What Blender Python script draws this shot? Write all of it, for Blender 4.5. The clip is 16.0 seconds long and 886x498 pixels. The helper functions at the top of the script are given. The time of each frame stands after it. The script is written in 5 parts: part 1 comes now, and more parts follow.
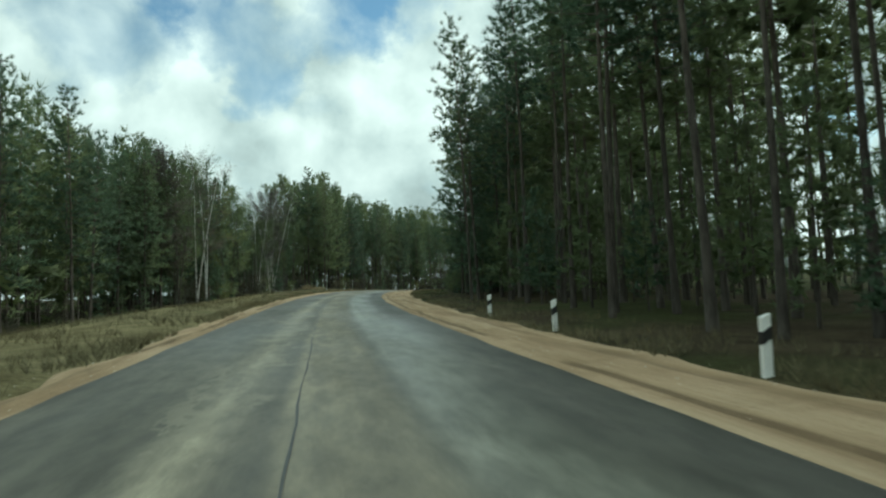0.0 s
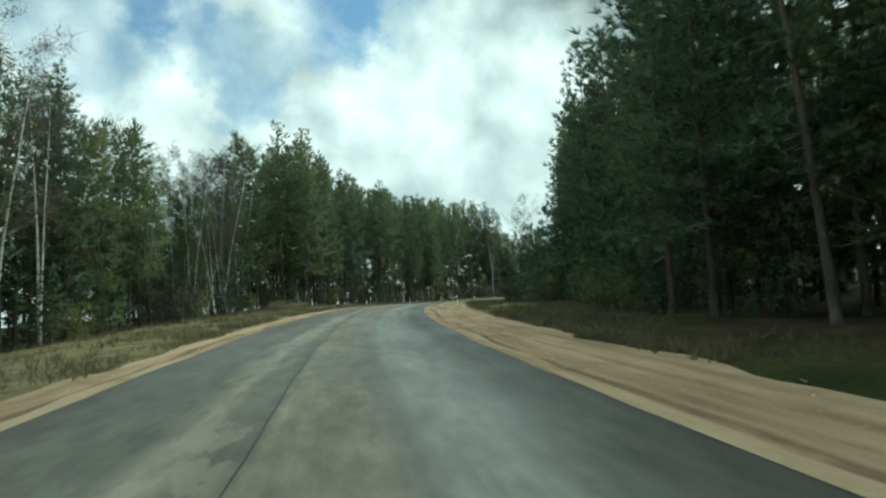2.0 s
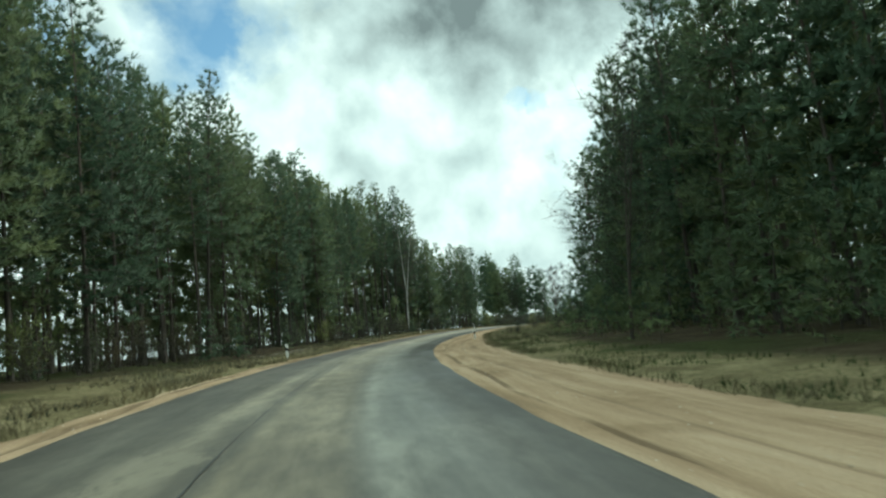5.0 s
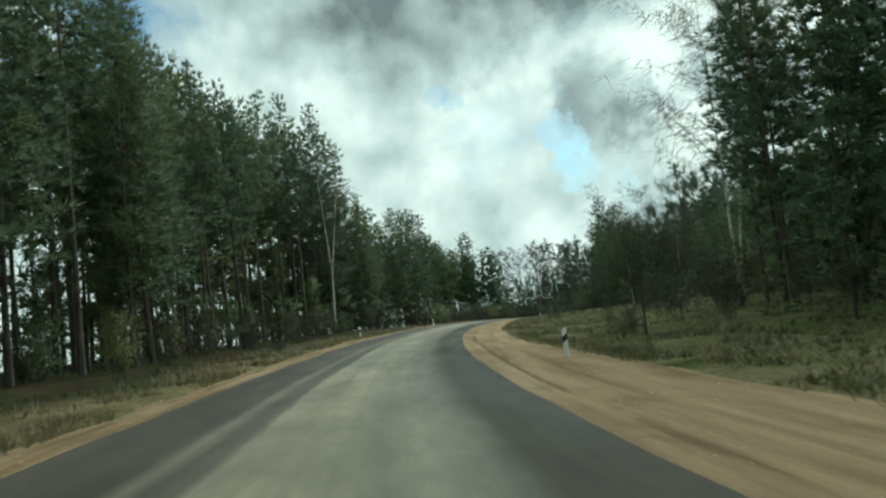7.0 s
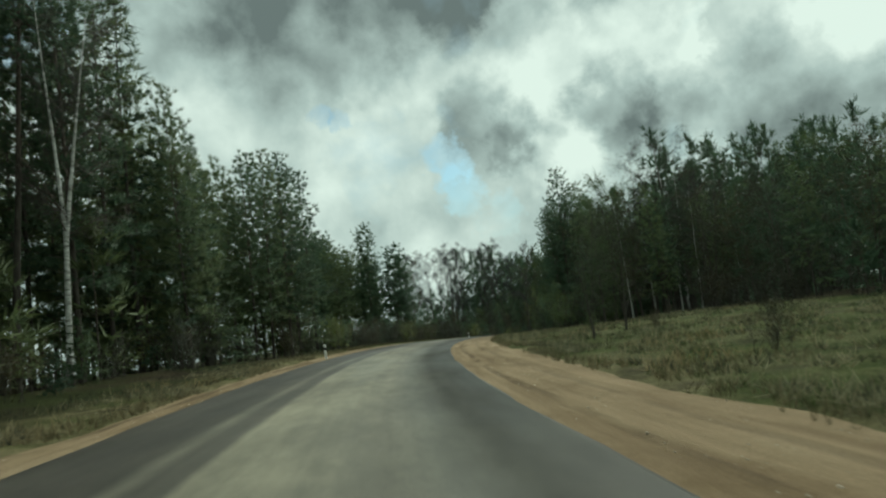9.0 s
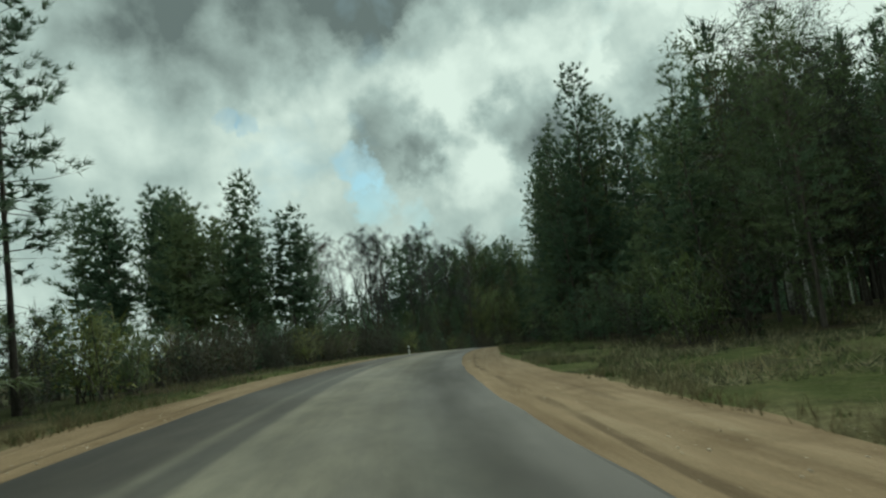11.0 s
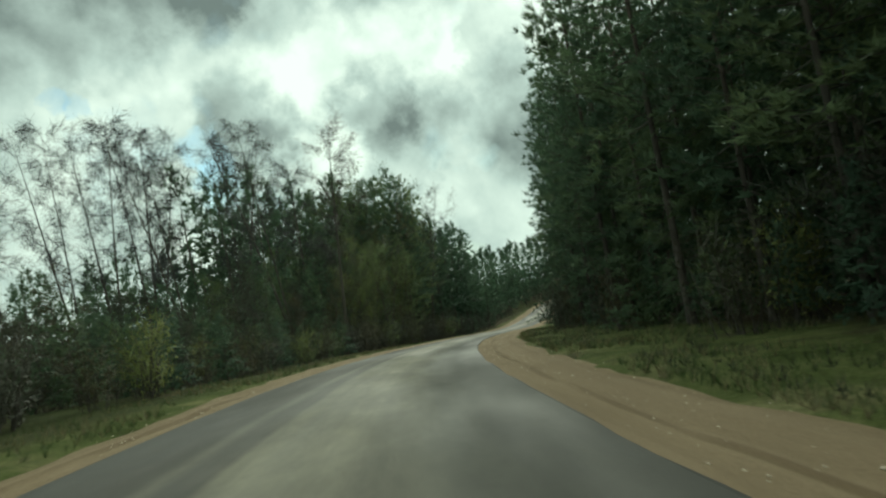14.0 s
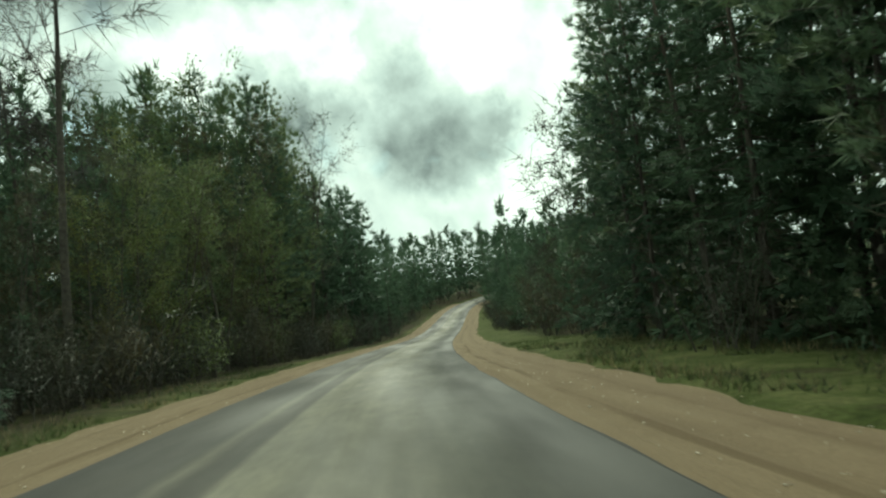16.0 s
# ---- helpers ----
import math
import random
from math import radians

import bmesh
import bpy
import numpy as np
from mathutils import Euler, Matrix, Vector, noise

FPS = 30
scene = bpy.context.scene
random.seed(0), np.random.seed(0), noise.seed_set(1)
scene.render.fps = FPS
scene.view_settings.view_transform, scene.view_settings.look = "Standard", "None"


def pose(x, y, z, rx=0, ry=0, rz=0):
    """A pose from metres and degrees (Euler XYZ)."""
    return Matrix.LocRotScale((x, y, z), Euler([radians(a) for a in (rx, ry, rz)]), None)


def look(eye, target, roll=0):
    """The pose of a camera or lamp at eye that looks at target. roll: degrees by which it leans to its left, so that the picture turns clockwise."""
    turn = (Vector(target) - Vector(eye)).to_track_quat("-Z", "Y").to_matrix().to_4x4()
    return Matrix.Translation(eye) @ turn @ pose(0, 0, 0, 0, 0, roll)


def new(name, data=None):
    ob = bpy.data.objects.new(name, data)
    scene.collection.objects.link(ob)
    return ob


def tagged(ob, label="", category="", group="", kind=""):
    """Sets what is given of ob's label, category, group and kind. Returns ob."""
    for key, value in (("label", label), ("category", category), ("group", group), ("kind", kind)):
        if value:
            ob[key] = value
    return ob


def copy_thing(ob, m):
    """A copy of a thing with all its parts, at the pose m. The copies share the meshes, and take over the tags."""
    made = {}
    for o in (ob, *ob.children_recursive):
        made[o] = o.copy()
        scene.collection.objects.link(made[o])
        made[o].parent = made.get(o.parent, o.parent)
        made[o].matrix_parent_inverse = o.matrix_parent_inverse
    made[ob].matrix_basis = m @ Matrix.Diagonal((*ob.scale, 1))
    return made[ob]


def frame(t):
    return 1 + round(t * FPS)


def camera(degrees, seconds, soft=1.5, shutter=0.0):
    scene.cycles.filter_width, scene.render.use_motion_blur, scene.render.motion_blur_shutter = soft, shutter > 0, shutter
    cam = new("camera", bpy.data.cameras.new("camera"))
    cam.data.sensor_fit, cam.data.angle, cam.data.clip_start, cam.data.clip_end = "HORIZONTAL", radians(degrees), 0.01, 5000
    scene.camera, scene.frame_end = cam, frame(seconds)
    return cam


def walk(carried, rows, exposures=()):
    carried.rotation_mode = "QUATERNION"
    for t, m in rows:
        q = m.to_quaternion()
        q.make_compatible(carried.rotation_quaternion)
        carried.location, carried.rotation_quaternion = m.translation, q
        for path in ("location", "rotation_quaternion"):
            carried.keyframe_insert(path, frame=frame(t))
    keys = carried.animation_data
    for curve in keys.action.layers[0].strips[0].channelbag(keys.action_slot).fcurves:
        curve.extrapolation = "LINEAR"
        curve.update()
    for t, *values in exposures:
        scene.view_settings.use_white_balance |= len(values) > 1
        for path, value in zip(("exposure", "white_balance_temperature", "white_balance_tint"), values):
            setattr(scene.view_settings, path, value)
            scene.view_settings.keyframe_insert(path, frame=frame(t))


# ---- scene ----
cam = camera(64.7, 16.0, soft=2.2, shutter=0.1)
PATH = [
    (0, (0.0, 0.0, 1.25), (0.343, 1.965, 1.401), -2.16),
    (0.5, (0.129, 10.019, 1.58), (0.422, 11.991, 1.735), -1.70),
    (1, (0.332, 20.037, 1.91), (0.616, 22.009, 2.082), -2.92),
    (1.5, (0.614, 30.053, 2.245), (0.95, 32.016, 2.428), -3.43),
    (2, (1.011, 40.064, 2.583), (1.383, 42.022, 2.756), -4.04),
    (2.5, (1.58, 50.068, 2.924), (1.988, 52.017, 3.112), -4.67),
    (3, (2.367, 60.057, 3.262), (2.83, 61.992, 3.466), -5.41),
    (3.5, (3.411, 70.022, 3.592), (3.946, 71.937, 3.801), -7.03),
    (4, (4.743, 79.952, 3.903), (5.378, 81.834, 4.135), -6.79),
    (4.5, (6.395, 89.834, 4.183), (7.091, 91.694, 4.42), -6.35),
    (5, (8.412, 99.649, 4.417), (9.16, 101.489, 4.65), -5.64),
    (5.5, (10.825, 109.373, 4.596), (11.621, 111.194, 4.82), -5.00),
    (6, (13.644, 118.987, 4.724), (14.489, 120.787, 4.937), -4.77),
    (6.5, (16.862, 128.475, 4.812), (17.761, 130.25, 5.018), -5.33),
    (7, (20.457, 137.827, 4.882), (21.415, 139.571, 5.085), -6.69),
    (7.5, (24.424, 147.028, 4.956), (25.448, 148.735, 5.148), -6.94),
    (8, (28.756, 156.062, 5.046), (29.841, 157.731, 5.239), -8.01),
    (8.5, (33.442, 164.918, 5.153), (34.604, 166.532, 5.363), -7.80),
    (9, (38.469, 173.584, 5.267), (39.702, 175.144, 5.489), -7.41),
    (9.5, (43.818, 182.057, 5.369), (45.098, 183.576, 5.596), -7.49),
    (10, (49.466, 190.332, 5.444), (50.796, 191.808, 5.672), -7.52),
    (10.5, (55.4, 198.405, 5.485), (56.78, 199.836, 5.709), -7.49),
    (11, (61.614, 206.265, 5.486), (63.04, 207.651, 5.702), -7.40),
    (11.5, (68.107, 213.895, 5.444), (69.574, 215.239, 5.652), -7.26),
    (12, (74.889, 221.271, 5.359), (76.39, 222.578, 5.558), -7.05),
    (12.5, (81.963, 228.366, 5.229), (83.506, 229.625, 5.407), -8.02),
    (13, (89.312, 235.176, 5.05), (90.896, 236.387, 5.209), -8.73),
    (13.5, (96.898, 241.722, 4.819), (98.526, 242.874, 4.961), -9.27),
    (14, (104.683, 248.029, 4.529), (106.362, 249.108, 4.65), -9.52),
    (14.5, (112.661, 254.09, 4.171), (114.387, 255.096, 4.26), -9.82),
    (15, (120.854, 259.858, 3.737), (122.614, 260.804, 3.814), -8.98),
    (15.5, (129.278, 265.281, 3.234), (131.075, 266.155, 3.316), -8.74),
    (16, (137.913, 270.362, 2.673), (139.744, 271.161, 2.767), -7.68),
]
EXPOSURES = [(0, 0.30, 6000, -7), (2.5, 0.46, 5950, -8), (4.2, 0.50, 6000, -8), (6.5, 0.35, 6050, -7), (7.5, 0.10, 6150, -7), (8.5, 0.0, 6300, -7), (9.2, -0.15, 6300, -7),
             (11.5, -0.18, 6300, -8), (12.3, -0.16, 6300, -8), (13.4, -0.12, 6400, -9), (14, 0.22, 6500, -11), (15, 0.54, 6600, -13), (16, 0.48, 6600, -13)]
walk(cam, [(t, look(eye, target, roll)) for t, eye, target, roll in PATH], EXPOSURES)

# ---- the line of the road ----
SPEED = 20.04                                   # metres of road in a second
T_ROAD = np.arange(-5.0, 34.0, 0.025)


def knots(k, v, t):
    """A smooth curve through the values v at k."""
    k, v = np.array(k, float), np.array(v, float)
    m = np.gradient(v, k)
    i = np.clip(np.searchsorted(k, t) - 1, 0, len(k) - 2)
    h = k[i + 1] - k[i]
    u = np.clip((t - k[i]) / h, 0, 1)
    return ((2 * u**3 - 3 * u**2 + 1) * v[i] + (u**3 - 2 * u**2 + u) * h * m[i]
            + (3 * u**2 - 2 * u**3) * v[i + 1] + (u**3 - u**2) * h * m[i + 1])


HEADING = np.radians(knots([0, 2, 4, 6.5, 9, 11.5, 13, 14.5, 16, 18, 21, 25, 28, 31],
                           [-0.48, -2.68, -8.48, -19.83, -31.15, -41.42, -48.2, -53.69, -60.49, -65.5, -68.5, -74, -98, -122], T_ROAD))
GRADE = np.radians(knots([0, 4, 6.5, 9, 11.5, 13.5, 16, 18, 20.3, 22, 24, 30],
                         [1.89, 1.71, 0.43, 0.63, -0.36, -1.47, -3.32, -3.6, -3.2, -0.8, 0.9, 0.9], T_ROAD))
EVEN = [0, 2, 4, 6, 8, 10, 12, 14, 16]
MIDDLE = knots(EVEN, [0.02, -0.39, -0.68, -0.82, -0.88, -1.11, -1.22, -1.14, -0.94], T_ROAD)
HALF = knots(EVEN, [3.11, 3.14, 3.15, 3.08, 3.0, 3.04, 3.07, 3.02, 2.96], T_ROAD)
BANK = knots(EVEN, [0.006, 0.019, 0.034, 0.039, 0.044, 0.048, 0.051, 0.044, 0.035], T_ROAD)
STEP = np.stack([-np.sin(HEADING), np.cos(HEADING), np.tan(GRADE)], -1) * SPEED * 0.025
LINE = np.cumsum(STEP, 0)
LINE -= LINE[np.argmin(abs(T_ROAD))]
ACROSS = np.stack([np.cos(HEADING), np.sin(HEADING)], -1)
LINE[:, :2] += ACROSS * MIDDLE[:, None]
LINE[:, 2] -= BANK * MIDDLE
S_ROAD = T_ROAD * SPEED


def waves(x, y, size):
    """Smooth uneven ground, about -1 to 1."""
    x, y = np.asarray(x) / size, np.asarray(y) / size
    return (np.sin(1.7 * x + 0.9 * y + 1) + np.sin(-1.1 * x + 2.1 * y + 2.3) + np.sin(2.9 * x - 1.3 * y) * 0.6
            + np.sin(0.6 * x + 3.3 * y + 4) * 0.6) / 3.2


def ease(a, b, v):
    u = np.clip((np.asarray(v, float) - a) / (b - a), 0, 1)
    return u * u * (3 - 2 * u)


def outer(s, side):
    """How far the sandy shoulder reaches from the middle of the road."""
    s = np.asarray(s, float)
    if side > 0:
        return np.interp(s, [0, 25, 60, 95, 140, 158, 168, 188, 204, 245, 258, 285, 310, 340], [5.3, 5.3, 5.9, 6.35, 6.3, 6.2, 5.7, 5.5, 5.9, 5.5, 5.1, 4.7, 5.0, 5.5])
    return np.interp(s, [0, 60, 95, 140, 180, 200, 245, 290, 335], [3.9, 4.4, 4.4, 3.8, 4.3, 4.0, 5.2, 4.2, 5.3])


def ground_at(s, d):
    """Height of the ground over the middle of the road at s metres along and d metres to the right of it."""
    s, d = np.asarray(s, float), np.asarray(d, float)
    bank = np.interp(s, S_ROAD, BANK)
    edge = np.where(d > 0, outer(s, 1), outer(s, -1))
    z = -bank * np.clip(d, -7, 7) - 0.32 * (1 - ease(edge - 0.9, edge + 0.15, abs(d)))
    off = ease(0, 6, abs(d) - edge)
    z = z + off * (0.10 * waves(s, d, 3.1) + 0.16 * waves(s, d * 1.3, 8.0))
    z = z + ease(150, 175, s) * ease(290, 235, s) * 0.012 * np.clip(d - 8, 0, 45)
    z = z - 1.1 * ease(7, 18, -d) * ease(112, 88, s)
    z = z + 0.9 * np.exp(-((s - 112) / 2.2) ** 2 - ((d + 12.8) / 1.8) ** 2)
    z = z + 0.25 * ease(-6, -11, d) * ease(60, 80, s) * ease(250, 200, s)
    return z


def place(s, d, up=0.0):
    """The point on the ground at s metres along and d metres to the right of the road's middle."""
    c = [float(np.interp(s, S_ROAD, LINE[:, n])) for n in range(3)]
    h = float(np.interp(s, S_ROAD, HEADING))
    return Vector((c[0] + math.cos(h) * d, c[1] + math.sin(h) * d, c[2] + float(ground_at(s, d)) + up))


# ---- light ----
SUN_AZIMUTH, SUN_HEIGHT = 65.0, 36.0            # degrees, from +y to the right
world = bpy.data.worlds.new("sky")
scene.world = world
world.use_nodes = True
wt = world.node_tree
wt.nodes.clear()


def wmath(op, a, b=None, clamp=False):
    node = wt.nodes.new("ShaderNodeMath")
    node.operation, node.use_clamp = op, clamp
    for n, v in enumerate((a, b)):
        if v is None:
            continue
        if isinstance(v, (int, float)):
            node.inputs[n].default_value = v
        else:
            wt.links.new(v, node.inputs[n])
    return node.outputs[0]


def toward(azimuth, height):
    a, h = radians(azimuth), radians(height)
    return (math.sin(a) * math.cos(h), math.cos(a) * math.cos(h), math.sin(h))


def wnoise(vector, scale, detail, rough=0.55, distort=0.0):
    node = wt.nodes.new("ShaderNodeTexNoise")
    node.inputs["Scale"].default_value, node.inputs["Detail"].default_value = scale, detail
    node.inputs["Roughness"].default_value, node.inputs["Distortion"].default_value = rough, distort
    wt.links.new(vector, node.inputs["Vector"])
    return node


coord = wt.nodes.new("ShaderNodeTexCoord")
sky_dir = coord.outputs["Generated"]
# ragged edges: the direction is shifted by noise before it meets the cloud banks
jag = wnoise(sky_dir, 9.0, 6.0, 0.6)
jag_mid = wt.nodes.new("ShaderNodeVectorMath")
jag_mid.operation = "MULTIPLY_ADD"
jag_mid.inputs[1].default_value, jag_mid.inputs[2].default_value = (0.13, 0.13, 0.09), (-0.065, -0.065, -0.045)
wt.links.new(jag.outputs["Color"], jag_mid.inputs[0])
jag_sum = wt.nodes.new("ShaderNodeVectorMath")
jag_sum.operation = "ADD"
wt.links.new(sky_dir, jag_sum.inputs[0])
wt.links.new(jag_mid.outputs[0], jag_sum.inputs[1])
# and finer by a second noise
jag_fine = wt.nodes.new("ShaderNodeVectorMath")
jag_fine.operation = "MULTIPLY_ADD"
jag_fine.inputs[1].default_value, jag_fine.inputs[2].default_value = (0.075, 0.075, 0.05), (-0.0375, -0.0375, -0.025)
wt.links.new(wnoise(sky_dir, 32.0, 4.0, 0.55).outputs["Color"], jag_fine.inputs[0])
jag_both = wt.nodes.new("ShaderNodeVectorMath")
jag_both.operation = "ADD"
wt.links.new(jag_sum.outputs[0], jag_both.inputs[0])
wt.links.new(jag_fine.outputs[0], jag_both.inputs[1])
jag_unit = wt.nodes.new("ShaderNodeVectorMath")
jag_unit.operation = "NORMALIZE"
wt.links.new(jag_both.outputs[0], jag_unit.inputs[0])
sky_jag = jag_unit.outputs[0]


def bank_of(azimuth, height, wide, strength):
    """A soft round patch of sky, wide degrees across its radius."""
    dot = wt.nodes.new("ShaderNodeVectorMath")
    dot.operation = "DOT_PRODUCT"
    dot.inputs[1].default_value = toward(azimuth, height)
    wt.links.new(sky_jag, dot.inputs[0])
    rng = wt.nodes.new("ShaderNodeMapRange")
    rng.interpolation_type = "SMOOTHSTEP"
    rng.inputs[1].default_value, rng.inputs[2].default_value = math.cos(radians(wide)), math.cos(radians(wide * 0.42))
    rng.inputs[3].default_value, rng.inputs[4].default_value = 0.0, strength
    wt.links.new(dot.outputs["Value"], rng.inputs[0])
    return rng.outputs[0]


def total(outs):
    acc = outs[0]
    for o in outs[1:]:
        acc = wmath("ADD", acc, o)
    return acc


flat = wt.nodes.new("ShaderNodeSeparateXYZ")
wt.links.new(sky_dir, flat.inputs[0])
lift = wmath("ADD", wmath("MAXIMUM", flat.outputs[2], 0.0), 0.42)
sheet = wt.nodes.new("ShaderNodeCombineXYZ")
wt.links.new(wmath("DIVIDE", flat.outputs[0], lift), sheet.inputs[0])
wt.links.new(wmath("DIVIDE", flat.outputs[1], lift), sheet.inputs[1])
soft_cloud = wnoise(sheet.outputs[0], 3.0, 5.0, 0.5, 0.2).outputs["Fac"]
puff = wnoise(sky_dir, 14.0, 5.0, 0.52, 0.3).outputs["Fac"]
fine_cloud = wnoise(sky_dir, 6.0, 5.0, 0.5, 0.3).outputs["Fac"]
GAPS = [(-16, 22.5, 8, 0.6), (2.5, 24, 5.5, 0.6), (-5, 19.5, 5, 0.7), (6, 25, 6, 0.4), (-10, 25, 5, 0.5), (39.6, 11.2, 2.7, 0.6), (39, 13.5, 2.2, 0.5),
        (43, 8.2, 3, 0.4), (29.2, 18.4, 1.6, 0.4), (30.9, 18.0, 1.4, 0.35), (-40, 35, 18, 0.5)]
DARKS = [(20, 29, 10, 0.4), (30, 28, 11, 0.55), (45, 27, 8, 0.65), (38, 29, 9, 0.5), (43, 16, 5, 0.55), (46, 14, 4, 0.4), (54, 15.5, 4.5, 0.5), (58, 15, 4, 0.35),
         (65, 14, 6, 0.3), (55, 11, 4, 0.4), (68, 13, 6.5, 0.4), (70, 11, 5, 0.2), (64, 19, 4, 0.4), (58, 26, 6, 0.4)]
LIGHTS = [(8, 18, 9, 0.22), (-8, 14, 8, 0.12), (3, 16, 4, 0.2), (12, 16, 6, 0.12), (24, 19, 7, 0.2), (48, 20.5, 6, 0.7), (68, 22, 11, 0.65), (57, 20, 5, 0.7), (76, 18, 7, 0.6),
          (75, 8, 5, 0.6), (33, 14, 7, 0.4), (49, 12, 4, 0.5)]
gap = total([bank_of(*g) for g in GAPS])
dark = total([bank_of(*g) for g in DARKS])
lit = total([bank_of(*g) for g in LIGHTS])
cover = wmath("SUBTRACT", wmath("ADD", wmath("MULTIPLY", wmath("SUBTRACT", wmath("ADD", wmath("MULTIPLY", soft_cloud, 0.6), wmath("MULTIPLY", puff, 0.4)), 0.42), 2.2), 0.98), wmath("MULTIPLY", gap, 1.05), clamp=True)
# clouds are brighter on the side of the sun
sunward = wt.nodes.new("ShaderNodeVectorMath")
sunward.operation = "ADD"
sunward.inputs[1].default_value = tuple(0.045 * c for c in toward(SUN_AZIMUTH, SUN_HEIGHT))
wt.links.new(sky_dir, sunward.inputs[0])
billow = wnoise(sky_dir, 7.0, 5.0, 0.5, 0.15).outputs["Fac"]
billow_sunward = wnoise(sunward.outputs[0], 7.0, 5.0, 0.5, 0.15).outputs["Fac"]
shade = wmath("ADD", wmath("MULTIPLY", wmath("SUBTRACT", fine_cloud, 0.5), 0.6), 0.62)
shade = wmath("ADD", shade, wmath("MULTIPLY", wmath("SUBTRACT", billow, billow_sunward), 1.1))
shade = wmath("ADD", shade, wmath("MULTIPLY", wmath("SUBTRACT", puff, 0.5), 0.45))
shade = wmath("ADD", shade, wmath("MULTIPLY", lit, 0.42))
shade = wmath("SUBTRACT", shade, wmath("MULTIPLY", dark, 0.62), clamp=True)
ramp = wt.nodes.new("ShaderNodeValToRGB")
ramp.color_ramp.elements[0].color, ramp.color_ramp.elements[1].color = (0.17, 0.20, 0.20, 1), (0.90, 0.96, 0.91, 1)
middle_tone = ramp.color_ramp.elements.new(0.5)
middle_tone.color = (0.50, 0.575, 0.56, 1)
wt.links.new(shade, ramp.inputs[0])
# an overcast sky grows brighter towards the zenith
zenith = wt.nodes.new("ShaderNodeMapRange")
zenith.interpolation_type = "SMOOTHSTEP"
for n, q in enumerate((0.42, 1.0, 1.0, 2.1)):
    zenith.inputs[n + 1].default_value = q
wt.links.new(flat.outputs[2], zenith.inputs[0])
domed = wt.nodes.new("ShaderNodeVectorMath")
domed.operation = "SCALE"
wt.links.new(ramp.outputs[0], domed.inputs[0])
wt.links.new(zenith.outputs[0], domed.inputs["Scale"])
blue = wt.nodes.new("ShaderNodeTexSky")
blue.sky_type, blue.sun_disc = "NISHITA", False
blue.sun_elevation, blue.sun_rotation = radians(SUN_HEIGHT), radians(SUN_AZIMUTH)
blue_dim = wt.nodes.new("ShaderNodeVectorMath")
blue_dim.operation = "SCALE"
blue_dim.inputs["Scale"].default_value = 0.10
blue_cast = wt.nodes.new("ShaderNodeVectorMath")
blue_cast.operation = "MULTIPLY"
blue_cast.inputs[1].default_value = (0.80, 1.0, 1.0)
wt.links.new(blue.outputs[0], blue_cast.inputs[0])
wt.links.new(blue_cast.outputs[0], blue_dim.inputs[0])
mixed = wt.nodes.new("ShaderNodeMix")
mixed.data_type = "RGBA"
wt.links.new(cover, mixed.inputs["Factor"])
wt.links.new(blue_dim.outputs[0], mixed.inputs["A"])
wt.links.new(domed.outputs[0], mixed.inputs["B"])
back = wt.nodes.new("ShaderNodeBackground")
back.inputs[1].default_value = 1.0
wt.links.new(mixed.outputs["Result"], back.inputs[0])
wt.links.new(back.outputs[0], wt.nodes.new("ShaderNodeOutputWorld").inputs[0])

sun = new("sun", bpy.data.lights.new("sun", "SUN"))
sun.data.energy, sun.data.angle, sun.data.color = 1.75, radians(20), (1.0, 0.94, 0.84)
sun.matrix_world = look(tuple(200 * c for c in toward(SUN_AZIMUTH, SUN_HEIGHT)), (0, 0, 0))


